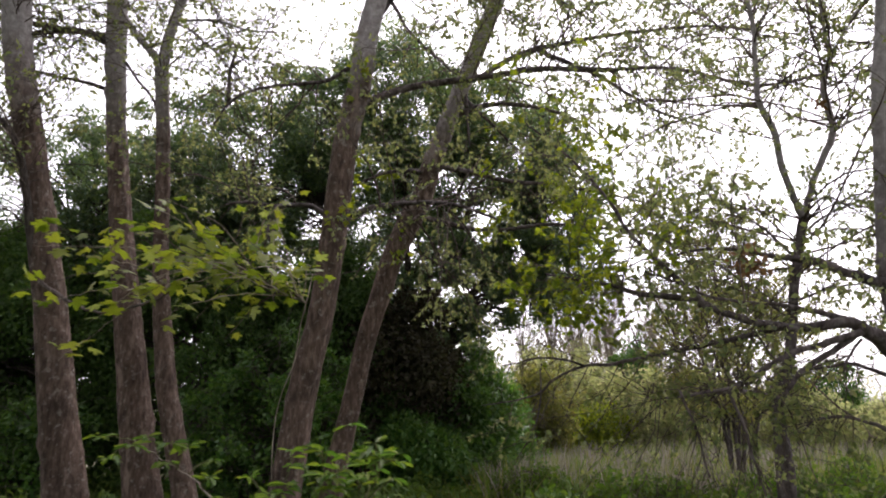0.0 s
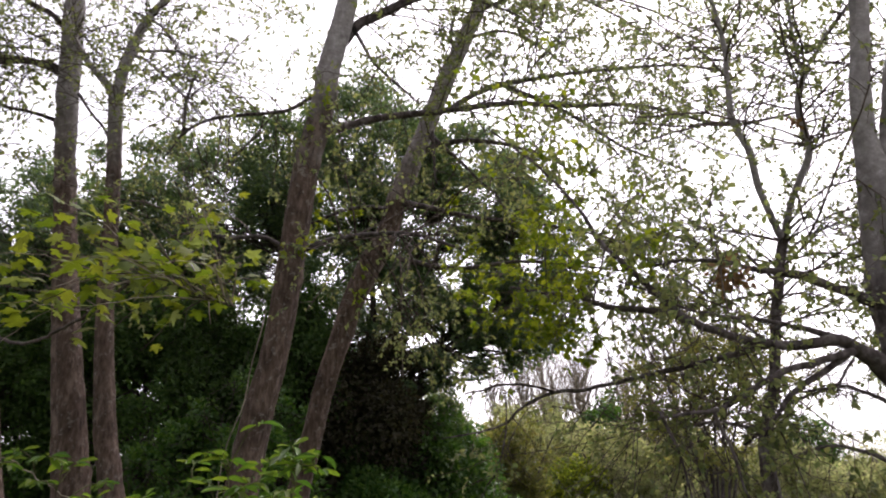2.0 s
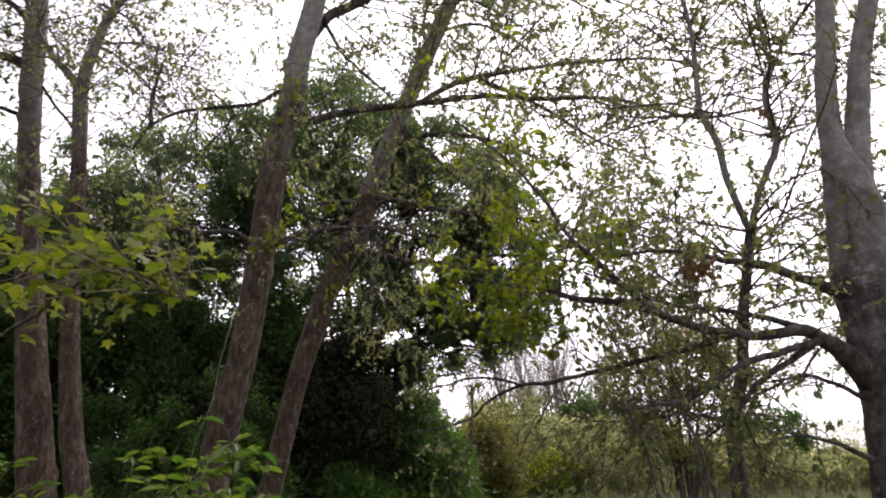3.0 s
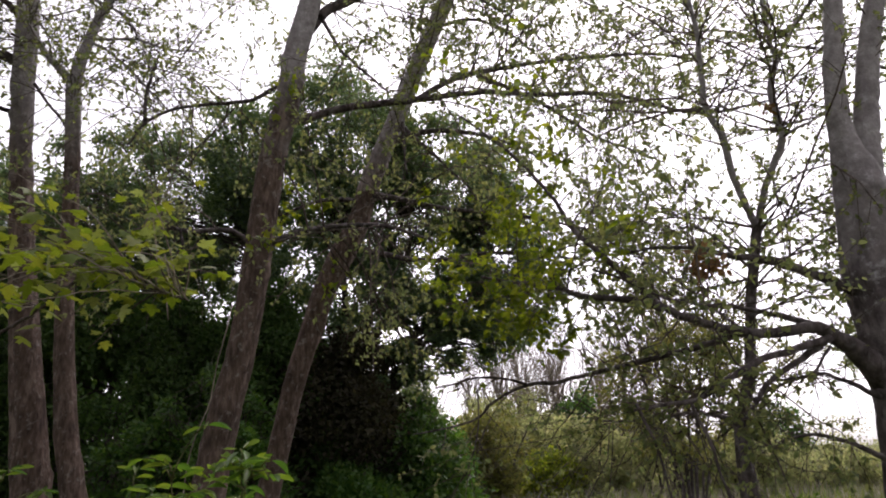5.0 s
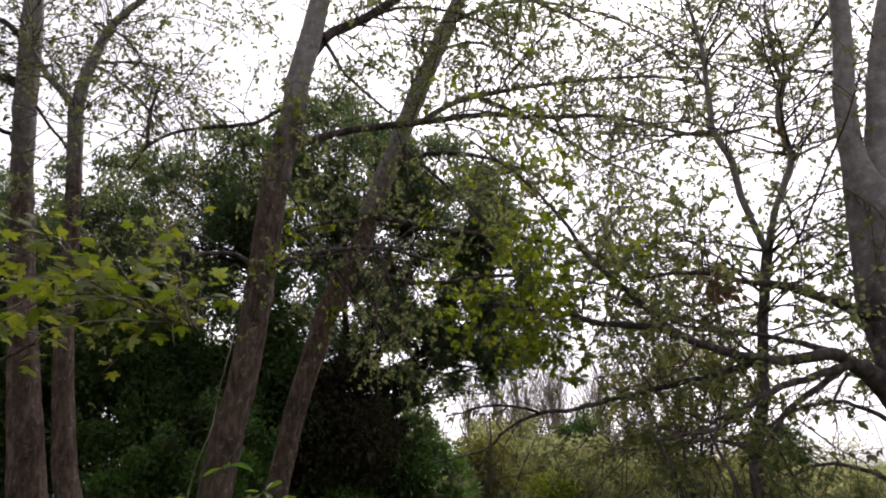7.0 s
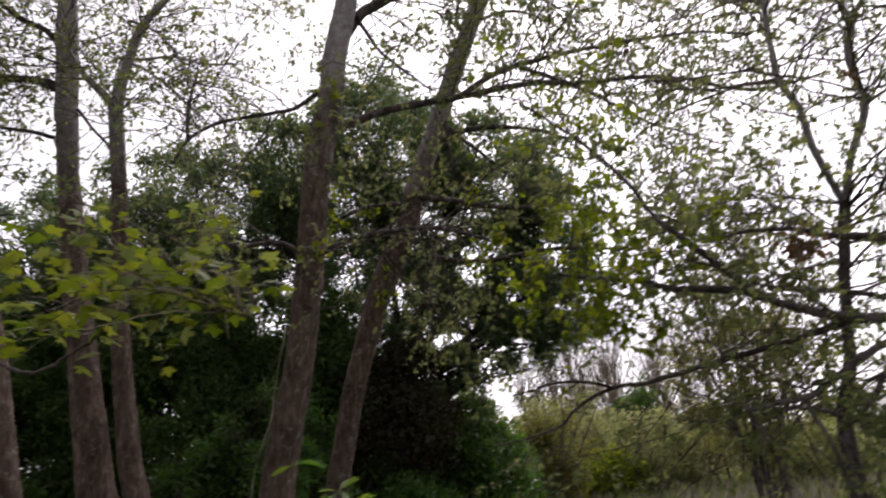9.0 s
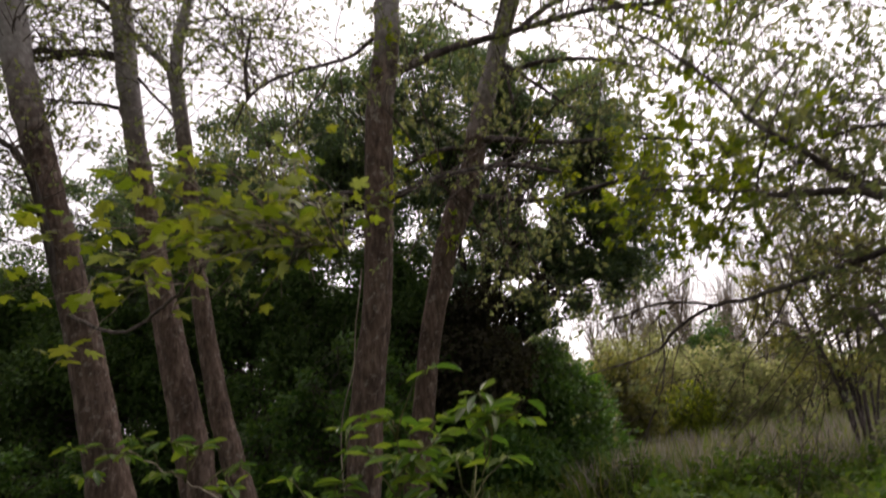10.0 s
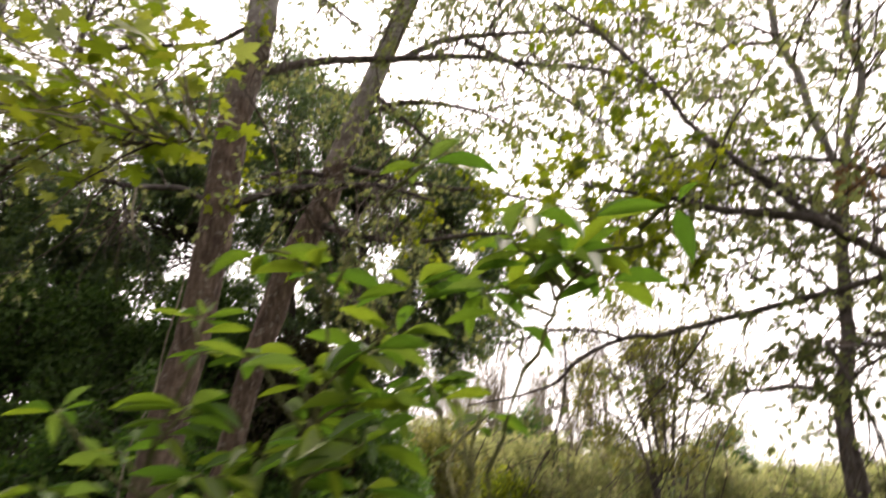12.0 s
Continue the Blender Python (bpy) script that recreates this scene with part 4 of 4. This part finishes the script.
def brambles(name, label, count, xs, ys, height, size):
    x, y = RNG.uniform(*xs, count), RNG.uniform(*ys, count)
    keep = y > ys[0] + 0.7 + 0.5 * np.sin(1.1 * x + 0.4) + 0.3 * np.sin(2.9 * x) + RNG.normal(size=count) * 0.35
    x, y = x[keep], y[keep]
    count = len(x)
    top = height * (0.5 + 0.3 * np.sin(1.9 * x + 0.7 * y) * np.cos(1.7 * y - 0.8 * x) + 0.25 * np.sin(5.1 * x + 3.3 * y) * np.sin(4.3 * y - 2.1 * x))
    z = top * RNG.uniform(0.15, 1.0, count) ** 0.6
    ways = unit(RNG.normal(size=(count, 3)) + np.array([0, 0, 0.1]))
    v, f = leaf_verts(OVATE, np.stack([x, y, z], -1), ways, size * RNG.uniform(0.6, 1.3, count), 0.6)
    ob = new(name, mesh_from(name, v, f, LEAF_BRAMBLE, False))
    return tagged(ob, label, "bramble", kind="stuff")


brambles("brambles", "low green bramble leaves over the ground", 76000, (-7.0, 9), (2.0, 11.2), 0.66, 0.085)

for x, y, h, w in ((1.2, 10.2, 0.7, 0.6), (2.6, 9.6, 0.6, 0.7), (5.4, 9.8, 0.7, 0.8), (7.2, 9.0, 0.9, 0.9), (4.2, 9.0, 0.6, 0.7), (1.0, 14.6, 1.1, 0.7)):
    evergreen((x, y, 0), "low leafy weeds and bramble hummock in the grass", [[(x + d, y, -0.05, 0.01), (x + d * 2, y, h * 0.5, 0.008), (x + d * 3, y, h * 0.95, 0.004)] for d in (-0.15, 0.0, 0.15)],
              [(x, y, h * 0.4, w, w * 0.7, h * 0.5, 34, 0.24)], 70, 0.07, LEAF_BRAMBLE, category="weeds", name="weed_hummock", group="hummocks in the grass")

for x, y, h, w, mat, per in ((3.2, 20, 3.0, 1.4, LEAF_SCRUB, 150), (5.2, 20.3, 3.1, 0.8, LEAF_SHRUB, 150), (2.7, 17.5, 2.7, 1.0, LEAF_SCRUB, 130), (1.2, 16.5, 2.0, 0.9, LEAF_SCRUB, 150), (7.2, 24, 2.8, 1.8, LEAF_SCRUB, 140),
                             (10.3, 20, 2.5, 0.8, LEAF_SHRUB, 130), (11.0, 26, 1.9, 2.0, LEAF_SCRUB, 140), (3.3, 16.0, 1.5, 0.5, LEAF_SPRING, 90), (13.5, 24, 1.5, 2.0, LEAF_SCRUB, 140), (17.5, 24, 1.5, 2.2, LEAF_SCRUB, 140),
                             (5.6, 29, 4.2, 2.4, LEAF_SCRUB, 140), (1.2, 26, 4.0, 2.4, LEAF_SCRUB, 140), (9.0, 32, 3.2, 2.6, LEAF_SCRUB, 140), (14.0, 32, 2.0, 2.6, LEAF_SCRUB, 140), (21.0, 28, 1.6, 2.6, LEAF_SCRUB, 140),
                             (2.0, 15.2, 2.3, 0.6, LEAF_WILLOW, 150), (4.4, 16.6, 2.3, 1.0, LEAF_SCRUB, 150), (6.2, 17.0, 2.1, 1.0, LEAF_SCRUB, 120), (7.9, 16.4, 1.8, 1.1, LEAF_SCRUB, 130), (9.8, 17.0, 1.4, 1.2, LEAF_SCRUB, 130), (11.8, 16.6, 1.3, 1.2, LEAF_SCRUB, 130), (13.8, 17.2, 1.4, 1.3, LEAF_SCRUB, 130)):
    evergreen((x, y, 0), "loose bush at the edge of the meadow", [[(x + d, y, -0.1, 0.03), (x + d * 2, y, h * 0.5, 0.02), (x + d * 4, y, h * 0.95, 0.008)] for d in (-0.25, -0.1, 0.1, 0.25)],
              [(x, y, h * 0.5, w, w * 0.7, h * 0.48, 70, 0.36)], per, 0.085, mat, category="bush", name="bush", group="bushes at the edge of the meadow")


def bare_tree(place, height, spread, label):
    """A leafless, brush-like tree far off: upright fine boughs."""
    x, y = place
    root = thing("tree", (x, y, 0), label, "tree", "leafless trees beyond the meadow")
    me, q = limb_mesh("trunk", [(x, y, -0.1, 0.06), (x + 0.05, y, height * 0.5, 0.04), (x, y, height * 0.9, 0.01)], BARK_PALE, 6)
    part("trunk", me, root)
    a = sprout([q], 40, height * 0.5, (0.15, 0.9), 0.8, 0.35 * spread, 0.6, 0.12, 0, 6, 0.5, 0.006)
    b = sprout(list(a), 240, height * 0.25, (0.2, 1.0), 0.9, 0.5, 0.5, 0.15, 0, 5, 0.6, 0.005)
    tagged(part("branchwork", shoots_mesh("branchwork", [a, b], BARK_PALE), root), kind="stuff")


for x, y, h in ((3.4, 23.0, 4.2), (4.3, 24.5, 4.6), (5.8, 25.5, 4.4), (2.6, 24.0, 4.0), (7.6, 27.0, 4.6), (6.8, 24.0, 3.9), (8.6, 24.5, 4.8), (5.0, 22.5, 4.4), (9.8, 26.0, 5.2), (11.2, 25.0, 4.6), (4.0, 22.0, 3.8), (7.2, 22.5, 4.5)):
    bare_tree((x, y), h, 1.0, "leafless brush-like tree beyond the meadow")

# many-stemmed willow at the edge of the grass
wx, wy = 4.3, 11.0
willow = []
for dx, h, r in ((-0.95, 3.7, 0.03), (-0.6, 4.1, 0.028), (-0.2, 4.2, 0.03), (0.3, 4.3, 0.025), (0.75, 4.2, 0.028), (1.2, 3.9, 0.022), (1.6, 3.4, 0.02)):
    willow.append([(wx + 0.08 * dx, wy + 0.1 * math.sin(9 * dx), -0.1, r), (wx + 0.3 * dx, wy + 0.1 * dx, h * 0.4, r * 0.8), (wx + dx, wy, h, 0.006)])
evergreen((wx, wy, 0), "many-stemmed willow with thin new leaves", willow,
          [(wx + 0.1, wy, 2.1, 1.2, 0.9, 0.95, 72, 0.27), (wx - 0.1, wy, 3.3, 1.35, 0.9, 1.0, 46, 0.25), (wx + 0.9, wy, 2.7, 0.8, 0.7, 0.9, 18, 0.24)], 100, 0.055, LEAF_WILLOW, BARK_MID)


def pole_stick():
    """A pale dead bough lying in the grass."""
    root = thing("dead_branch", (2.1, 10.2, 0), "pale dead branch lying in the grass", "branch")
    for pts in ([(2.1, 10.2, -0.03, 0.024), (2.4, 10.2, 0.36, 0.02), (2.62, 10.2, 0.62, 0.015), (2.76, 10.25, 0.86, 0.007)], [(2.55, 10.2, 0.55, 0.014), (2.75, 10.15, 0.62, 0.009), (2.97, 10.1, 0.54, 0.005)],
                [(2.66, 10.2, 0.68, 0.012), (2.62, 10.15, 0.85, 0.008), (2.66, 10.1, 1.0, 0.005)]):
        part("stick", limb_mesh("stick", pts, BARK_PALE, 6)[0], root)


pole_stick()


def dry_stalks():
    root = thing("dry_plant", (-0.35, 3.5, 0), "thin pale dry stalks of a dead plant", "plant")
    for i in range(11):
        x, y = -0.35 + 0.035 * (i - 5) + RNG.uniform(-0.02, 0.02), 3.5 + RNG.uniform(-0.1, 0.1)
        h, lean = RNG.uniform(0.8, 1.22), RNG.uniform(-0.16, 0.04)
        part("stalk", limb_mesh("stalk", [(x, y, -0.05, 0.004), (x + lean * 0.3, y, h * 0.5, 0.0035), (x + lean, y, h, 0.0015)], BARK_PALE, 5, 0.02, 0.001)[0], root)


dry_stalks()
vine = new("vine", limb_mesh("vine", [(-1.24, 6.88, 2.7, 0.005), (-1.27, 6.86, 2.5, 0.006), (-1.33, 6.84, 2.2, 0.006), (-1.38, 6.84, 1.85, 0.006), (-1.5, 6.84, 1.5, 0.005), (-1.54, 6.84, 1.0, 0.005), (-1.5, 6.84, -0.05, 0.005)], BARK_PALE, 6, 0.03, 0.001)[0])
tagged(vine, "thin pale vine stem hanging beside a trunk", "vine")


thread = new("hanging_twig", limb_mesh("hanging_twig", [(-1.0, 4.18, 2.36, 0.003), (-0.985, 4.2, 2.28, 0.0045), (-0.99, 4.2, 2.18, 0.004), (-0.975, 4.2, 2.08, 0.0025)], BARK_PALE, 6, 0.05, 0.001)[0])
tagged(thread, "pale dead twig hanging from a leafy branch", "twig")


def shading_woods():
    """Unseen leaf clumps, added at the camera's back, sides and overhead to cut the light."""
    x = np.concatenate([RNG.uniform(-14, 14, 260), RNG.uniform(-14, -9, 60), RNG.uniform(9, 16, 40)])
    y = np.concatenate([RNG.uniform(-9, -4.5, 260), RNG.uniform(-4, 8, 60), RNG.uniform(-5, 2, 40)])
    z = RNG.uniform(0.5, 10.0, len(x))
    # more clumps out of view on the left, added to darken the trunks' feet
    x = np.concatenate([x, RNG.uniform(-12, -2.5, 240)])
    y = np.concatenate([y, RNG.uniform(-6, 1.5, 240)])
    z = np.concatenate([z, RNG.uniform(2.0, 12.0, 240)])
    x = np.concatenate([x, RNG.uniform(-9, -3.6, 90)])
    y = np.concatenate([y, RNG.uniform(-1, 2.6, 90)])
    z = np.concatenate([z, RNG.uniform(0.8, 6.0, 90)])
    # a canopy above the view, added to shade the thicket
    x = np.concatenate([x, RNG.uniform(-9, 0.0, 80)])
    y = np.concatenate([y, RNG.uniform(6.0, 10.3, 80)])
    z = np.concatenate([z, RNG.uniform(10.2, 13.0, 80)])
    v, f = cloud(np.stack([x, y, z], -1), RNG.uniform(0.6, 1.1, len(x)), 160, 0.16, DIAMOND)
    tagged(new("woods", mesh_from("woods", v, f, LEAF_THICKET, False)), "unseen leaf clumps added around and overhead to cut the light", "woods", kind="stuff")


shading_woods()


def far_hedge():
    """A low hedge and scrub along the far side of the meadow."""
    x = RNG.uniform(-12, 60, 420)
    y = 42 + RNG.uniform(-3, 3, 420)
    z = RNG.uniform(0.2, 1.0, 420) * (2.0 + 0.8 * np.sin(0.35 * x) + 0.5 * np.sin(1.3 * x))
    v, f = cloud(np.stack([x, y, z], -1), RNG.uniform(0.5, 0.9, 420), 70, 0.14, DIAMOND)
    tagged(new("far_hedge", mesh_from("far_hedge", v, f, LEAF_SCRUB, False)), "low scrubby hedge along the far side of the meadow", "hedge", kind="stuff")


far_hedge()

# ---------------------------------------------------------------- near the camera: sapling and lobed branch
def leaf_meshes(name, shape, material, count):
    made = []
    for i in range(count):
        tv = shape[0] * np.array([1, RNG.uniform(0.85, 1.15), RNG.uniform(0.5, 2.0)])
        tv = tv + np.stack([0 * tv[:, 0], 0 * tv[:, 0], RNG.uniform(-0.25, 0.15) * tv[:, 0] ** 2], -1)
        made.append(mesh_from(name, tv, shape[1], material))
    return made


def strip_leaf(width, fold, outline):
    """A blade with a folded midrib: outline gives the half width along it."""
    v, f = [], []
    for i, w in enumerate(outline):
        x = i / (len(outline) - 1)
        v += [(x, -w * width, fold * w), (x, 0, 0), (x, w * width, fold * w)]
    for i in range(len(outline) - 1):
        a = 3 * i
        f += [(a, a + 3, a + 1), (a + 1, a + 3, a + 4), (a + 1, a + 4, a + 2), (a + 2, a + 4, a + 5)]
    return np.array(v), np.array(f)


SAPLING_LEAF = strip_leaf(0.148, 0.13, [0.03, 0.4, 0.76, 0.97, 1.0, 0.88, 0.58, 0.02])


def pose_leaf(place, way, size, flat, rng):
    x = Vector(way).normalized()
    z = Vector((rng.gauss(0, 1) * (1 - flat), rng.gauss(0, 1) * (1 - flat), flat + rng.gauss(0, 1) * (1 - flat) * 0.5))
    y = z.cross(x).normalized()
    z = x.cross(y)
    m = Matrix((x, y, z)).transposed().to_4x4()
    return Matrix.Translation(place) @ m @ Matrix.Scale(size, 4)


def leaf_part(data, parent, m):
    ob = new("leaf", data)
    ob.parent = parent
    ob.matrix_parent_inverse = parent_world(parent).inverted()
    ob.matrix_basis = m
    return ob


def sapling(label, base, stems, tips, size, per, rng, bough=None, reach=0.34):
    """A sapling: main stems, thin side stems arching to their tips, and elliptic leaves in rosettes at the tips and below them. tips: x, y, z and, under 0.002, a tip with few leaves."""
    root = thing("sapling", base, label, "sapling")
    blades = leaf_meshes("leaf", SAPLING_LEAF, LEAF_SAPLING, 7)
    arch = []
    for pts in stems:
        me, q = limb_mesh("main_stem", pts, GREEN_STEM, 7, 0.03, 0.004, 0.04)
        part("main_stem", me, root)
        arch += [Vector(p[:3]) for p in q[len(q) // 3:]]
    if bough:
        me, q = limb_mesh("bough", bough, BARK_PALE, 6, 0.03, 0.003, 0.04)
        part("bough", me, root)
        arch += [Vector(p[:3]) for p in q[len(q) // 2:]]
    for x, y, z, r in tips:
        tip = Vector((x, y, z))
        foot = min(arch, key=lambda p: (p - tip).length + (0.6 * max(0, p.z - tip.z + 0.09) if not bough else 0))
        span = (tip - foot).length
        mid = foot + (tip - foot) * 0.55 + Vector((rng.uniform(-0.15, 0.15), rng.uniform(-0.15, 0.15), rng.uniform(-0.12, 0.16))) * span
        me, q = limb_mesh("stem", [(*foot, 0.0021), (*mid, 0.0013), (*tip, 0.0007)], GREEN_STEM, 6, 0.03, 0.002, 0.03)
        stem = part("stem", me, root)
        n = len(q)
        turn = rng.uniform(0, 6.28)
        for i in range(4 if r < 0.002 else max(5, per + rng.randint(-3, 3))):
            top = i < per * 0.6
            u = 1.0 if top else 1 - rng.random() * min(reach, 0.16 / max(span, 0.05))
            j = max(0, min(int(u * (n - 1)), n - 2))
            p = Vector(q[j + (u >= 1)][:3])
            ahead = (Vector(q[j + 1][:3]) - Vector(q[j][:3])).normalized()
            turn += 2.4 + rng.uniform(-0.35, 0.35)
            around = Vector((math.cos(turn), math.sin(turn), rng.uniform(-0.35, 0.1)))
            way = ahead * (0.05 + 0.3 * rng.random()) + around
            way += Vector((rng.gauss(0, 0.2), rng.gauss(0, 0.2), rng.gauss(-0.1, 0.2)))
            s = size * (1.25 - 0.85 * rng.random() ** 1.4)
            leaf_part(rng.choice(blades), stem, pose_leaf(p + way.normalized() * 0.006, way, s, 0.72, rng))
    return root


rng = random.Random(11)
sapling("young sapling with fresh green elliptic leaves in tufts", (-0.33, 2.3, 0),
        [[(-0.36, 2.32, -0.05, 0.005), (-0.4, 2.33, 0.6, 0.004), (-0.47, 2.32, 1.02, 0.002), (-0.5, 2.3, 1.24, 0.001)],
         [(-0.32, 2.3, -0.05, 0.006), (-0.33, 2.28, 0.6, 0.005), (-0.37, 2.24, 1.1, 0.0022), (-0.34, 2.2, 1.36, 0.001)],
         [(-0.3, 2.33, -0.05, 0.005), (-0.27, 2.33, 0.6, 0.004), (-0.25, 2.27, 1.05, 0.002), (-0.22, 2.2, 1.27, 0.001)],
         [(-0.28, 2.34, -0.05, 0.005), (-0.25, 2.3, 0.6, 0.004), (-0.22, 2.22, 1.15, 0.002), (-0.18, 2.13, 1.34, 0.0012), (-0.13, 2.05, 1.39, 0.0008)]],
        [(-0.271, 2.14, 1.475, 0.001), (-0.4, 2.19, 1.414, 0.001), (-0.351, 2.2, 1.398, 0.002), (-0.464, 2.34, 1.389, 0.002), (-0.42, 2.3, 1.349, 0.002), (-0.356, 2.25, 1.325, 0.002), (-0.306, 2.2, 1.333, 0.002), (-0.28, 2.28, 1.36, 0.002), (-0.278, 2.2, 1.382, 0.002), (-0.187, 2.13, 1.4, 0.002), (-0.21, 2.2, 1.379, 0.002), (-0.165, 2.1, 1.384, 0.002), (-0.116, 2.03, 1.4, 0.001), (-0.235, 2.35, 1.315, 0.002), (-0.162, 2.42, 1.297, 0.002)] +
        [(-0.329, 2.3, 1.305, 0.002), (-0.533, 2.35, 1.262, 0.002), (-0.604, 2.4, 1.305, 0.002), (-0.58, 2.3, 1.228, 0.002), (-0.51, 2.25, 1.202, 0.002), (-0.441, 2.2, 1.238, 0.002), (-0.402, 2.25, 1.254, 0.002), (-0.345, 2.15, 1.257, 0.002), (-0.319, 2.14, 1.248, 0.002), (-0.452, 2.2, 1.188, 0.002), (-0.572, 2.35, 1.18, 0.002), (-0.4, 2.3, 1.166, 0.002), (-0.356, 2.2, 1.2, 0.002), (-0.438, 2.3, 1.21, 0.002), (-0.3, 2.22, 1.29, 0.002), (-0.25, 2.26, 1.31, 0.002), (-0.36, 2.3, 1.28, 0.002), (-0.46, 2.27, 1.29, 0.002), (-0.31, 2.25, 1.22, 0.002), (-0.209, 2.12, 1.404, 0.001), (-0.165, 2.12, 1.387, 0.002), (-0.129, 2.12, 1.37, 0.001), (-0.185, 2.12, 1.424, 0.001), (-0.22, 2.12, 1.368, 0.001)], 0.045, 12, rng)
sapling("low arching sapling with pointed green leaves beside the trunks", (-0.62, 2.4, 0), [],
        [(-0.981, 2.498, 1.423, 0.002), (-0.865, 2.43, 1.408, 0.002), (-0.86, 2.565, 1.392, 0.002), (-0.742, 2.43, 1.301, 0.002), (-1.063, 2.565, 1.391, 0.002), (-0.678, 2.43, 1.23, 0.002), (-0.792, 2.632, 1.332, 0.002), (-0.894, 2.43, 1.345, 0.002), (-1.171, 2.565, 1.423, 0.002), (-1.103, 2.498, 1.355, 0.002), (-0.596, 2.43, 1.168, 0.002)], 0.044, 12, rng,
        [(-0.5, 2.36, -0.05, 0.007), (-0.52, 2.36, 0.5, 0.006)] + [(-0.59, 2.36, 1.07, 0.003), (-0.66, 2.41, 1.15, 0.003), (-0.74, 2.45, 1.23, 0.003), (-0.82, 2.5, 1.29, 0.002), (-0.91, 2.54, 1.33, 0.002), (-1, 2.59, 1.37, 0.002), (-1.1, 2.63, 1.41, 0.001)])


def lobed_branch(label, base, bough, tips, size, per, rng):
    """A bough with side twigs out to their tips, and lobed leaves on short stalks, smaller towards the outer end."""
    root = thing("branch", base, label, "branch")
    blades = leaf_meshes("leaf", LOBED_FINE, LEAF_MAPLE, 5)
    me, b = limb_mesh("bough", bough, TWIG, 8, 0.03, 0.004, 0.04)
    part("bough", me, root)
    for x, y, z, r in tips:
        tip = Vector((x, y, z))
        girth = 1.25 if x < -1.2 else 0.88
        start = min((Vector(p[:3]) for p in b[len(b) // 3:]), key=lambda p: (p - tip).length + 0.12 * max(0, tip.x - p.x + 0.25))
        bend = (start + tip) / 2 + Vector((rng.uniform(-0.06, 0.06), rng.uniform(-0.06, 0.06), rng.uniform(0, 0.1)))
        me, q = limb_mesh("twig", [(*start, 0.0034), (*bend, 0.0024), (*tip, 0.0013)], BARK_PALE if rng.random() < 0.45 else TWIG, 5, 0.03, 0.004, 0.04)
        stem = part("twig", me, root)
        n = len(q)
        for i in range(per):
            u = 1 - rng.random() ** 1.4 * 0.8
            j = min(int(u * (n - 1)), n - 2)
            p = Vector(q[j][:3])
            around = Vector((rng.gauss(0, 1), rng.gauss(0, 1), rng.gauss(0, 0.6) - 0.1))
            stalk = p + around.normalized() * rng.uniform(0.01, 0.06)
            leaf_part(rng.choice(blades), stem, pose_leaf(stalk, around + Vector((0, 0, -0.1)), size * girth * rng.uniform(0.65, 1.2), 0.74, rng))
    return root


lobed_branch("overhanging branch with yellow-green lobed spring leaves", (-3.75, 6.7, 2.6),
             [(-3.75, 6.7, 2.6, 0.018), (-2.7, 5.6, 2.2, 0.012), (-1.73, 4.32, 2.11, 0.009), (-1.43, 4.08, 2.22, 0.008), (-1.21, 3.83, 2.24, 0.007), (-1.02, 3.59, 2.18, 0.006), (-0.81, 3.35, 2.05, 0.005), (-0.6, 3.1, 1.95, 0.003)],
             [(-1.906, 3.51, 2.378, 0.002), (-1.929, 3.375, 2.251, 0.002), (-1.535, 3.375, 2.319, 0.002), (-1.387, 3.51, 2.523, 0.002), (-1.41, 3.24, 2.448, 0.002), (-1.627, 3.375, 1.891, 0.002), (-1.765, 3.375, 1.71, 0.002), (-1.375, 3.24, 2.029, 0.002), (-1.285, 3.375, 2.197, 0.002), (-1.157, 3.375, 1.891, 0.002), (-0.862, 3.24, 1.902, 0.002), (-0.947, 3.24, 2.08, 0.002), (-0.774, 3.375, 2.076, 0.002), (-0.619, 3.51, 2.265, 0.002), (-0.711, 3.645, 2.591, 0.002), (-0.988, 3.51, 2.436, 0.002), (-0.511, 3.375, 2.103, 0.002), (-0.956, 3.24, 1.802, 0.002), (-2.134, 3.645, 2.5, 0.002), (-2.089, 3.51, 2.041, 0.002), (-1.848, 3.645, 2.263, 0.002), (-1.634, 3.51, 2.152, 0.002), (-1.156, 3.375, 2.265, 0.002), (-1.061, 3.375, 2.022, 0.002), (-0.893, 3.51, 2.208, 0.002), (-0.693, 3.375, 2.023, 0.002), (-1.31, 3.375, 1.839, 0.002), (-1.973, 3.51, 1.986, 0.002), (-0.88, 3.645, 2.44, 0.002), (-1.149, 3.24, 2.055, 0.002), (-1.176, 2.835, 2.229, 0.002), (-1.165, 3.004, 2.37, 0.002), (-1.42, 3.173, 2.266, 0.002), (-1.153, 2.919, 2.083, 0.002), (-1.322, 3.088, 2.086, 0.002), (-1.12, 2.835, 2.163, 0.002), (-0.72, 3.004, 2.32, 0.002), (-0.701, 3.173, 2.382, 0.002), (-0.831, 2.919, 2.209, 0.002), (-0.737, 3.088, 2.172, 0.002), (-0.751, 2.835, 2.049, 0.002), (-0.553, 3.004, 2.067, 0.002), (-0.655, 3.173, 2.044, 0.002), (-0.91, 2.919, 2.019, 0.002), (-1.068, 3.088, 2.191, 0.002), (-0.551, 2.835, 1.97, 0.002), (-1.334, 3.004, 2.282, 0.002), (-1.322, 3.173, 1.981, 0.002), (-1.069, 2.919, 1.896, 0.002)], 0.062, 7, rng)
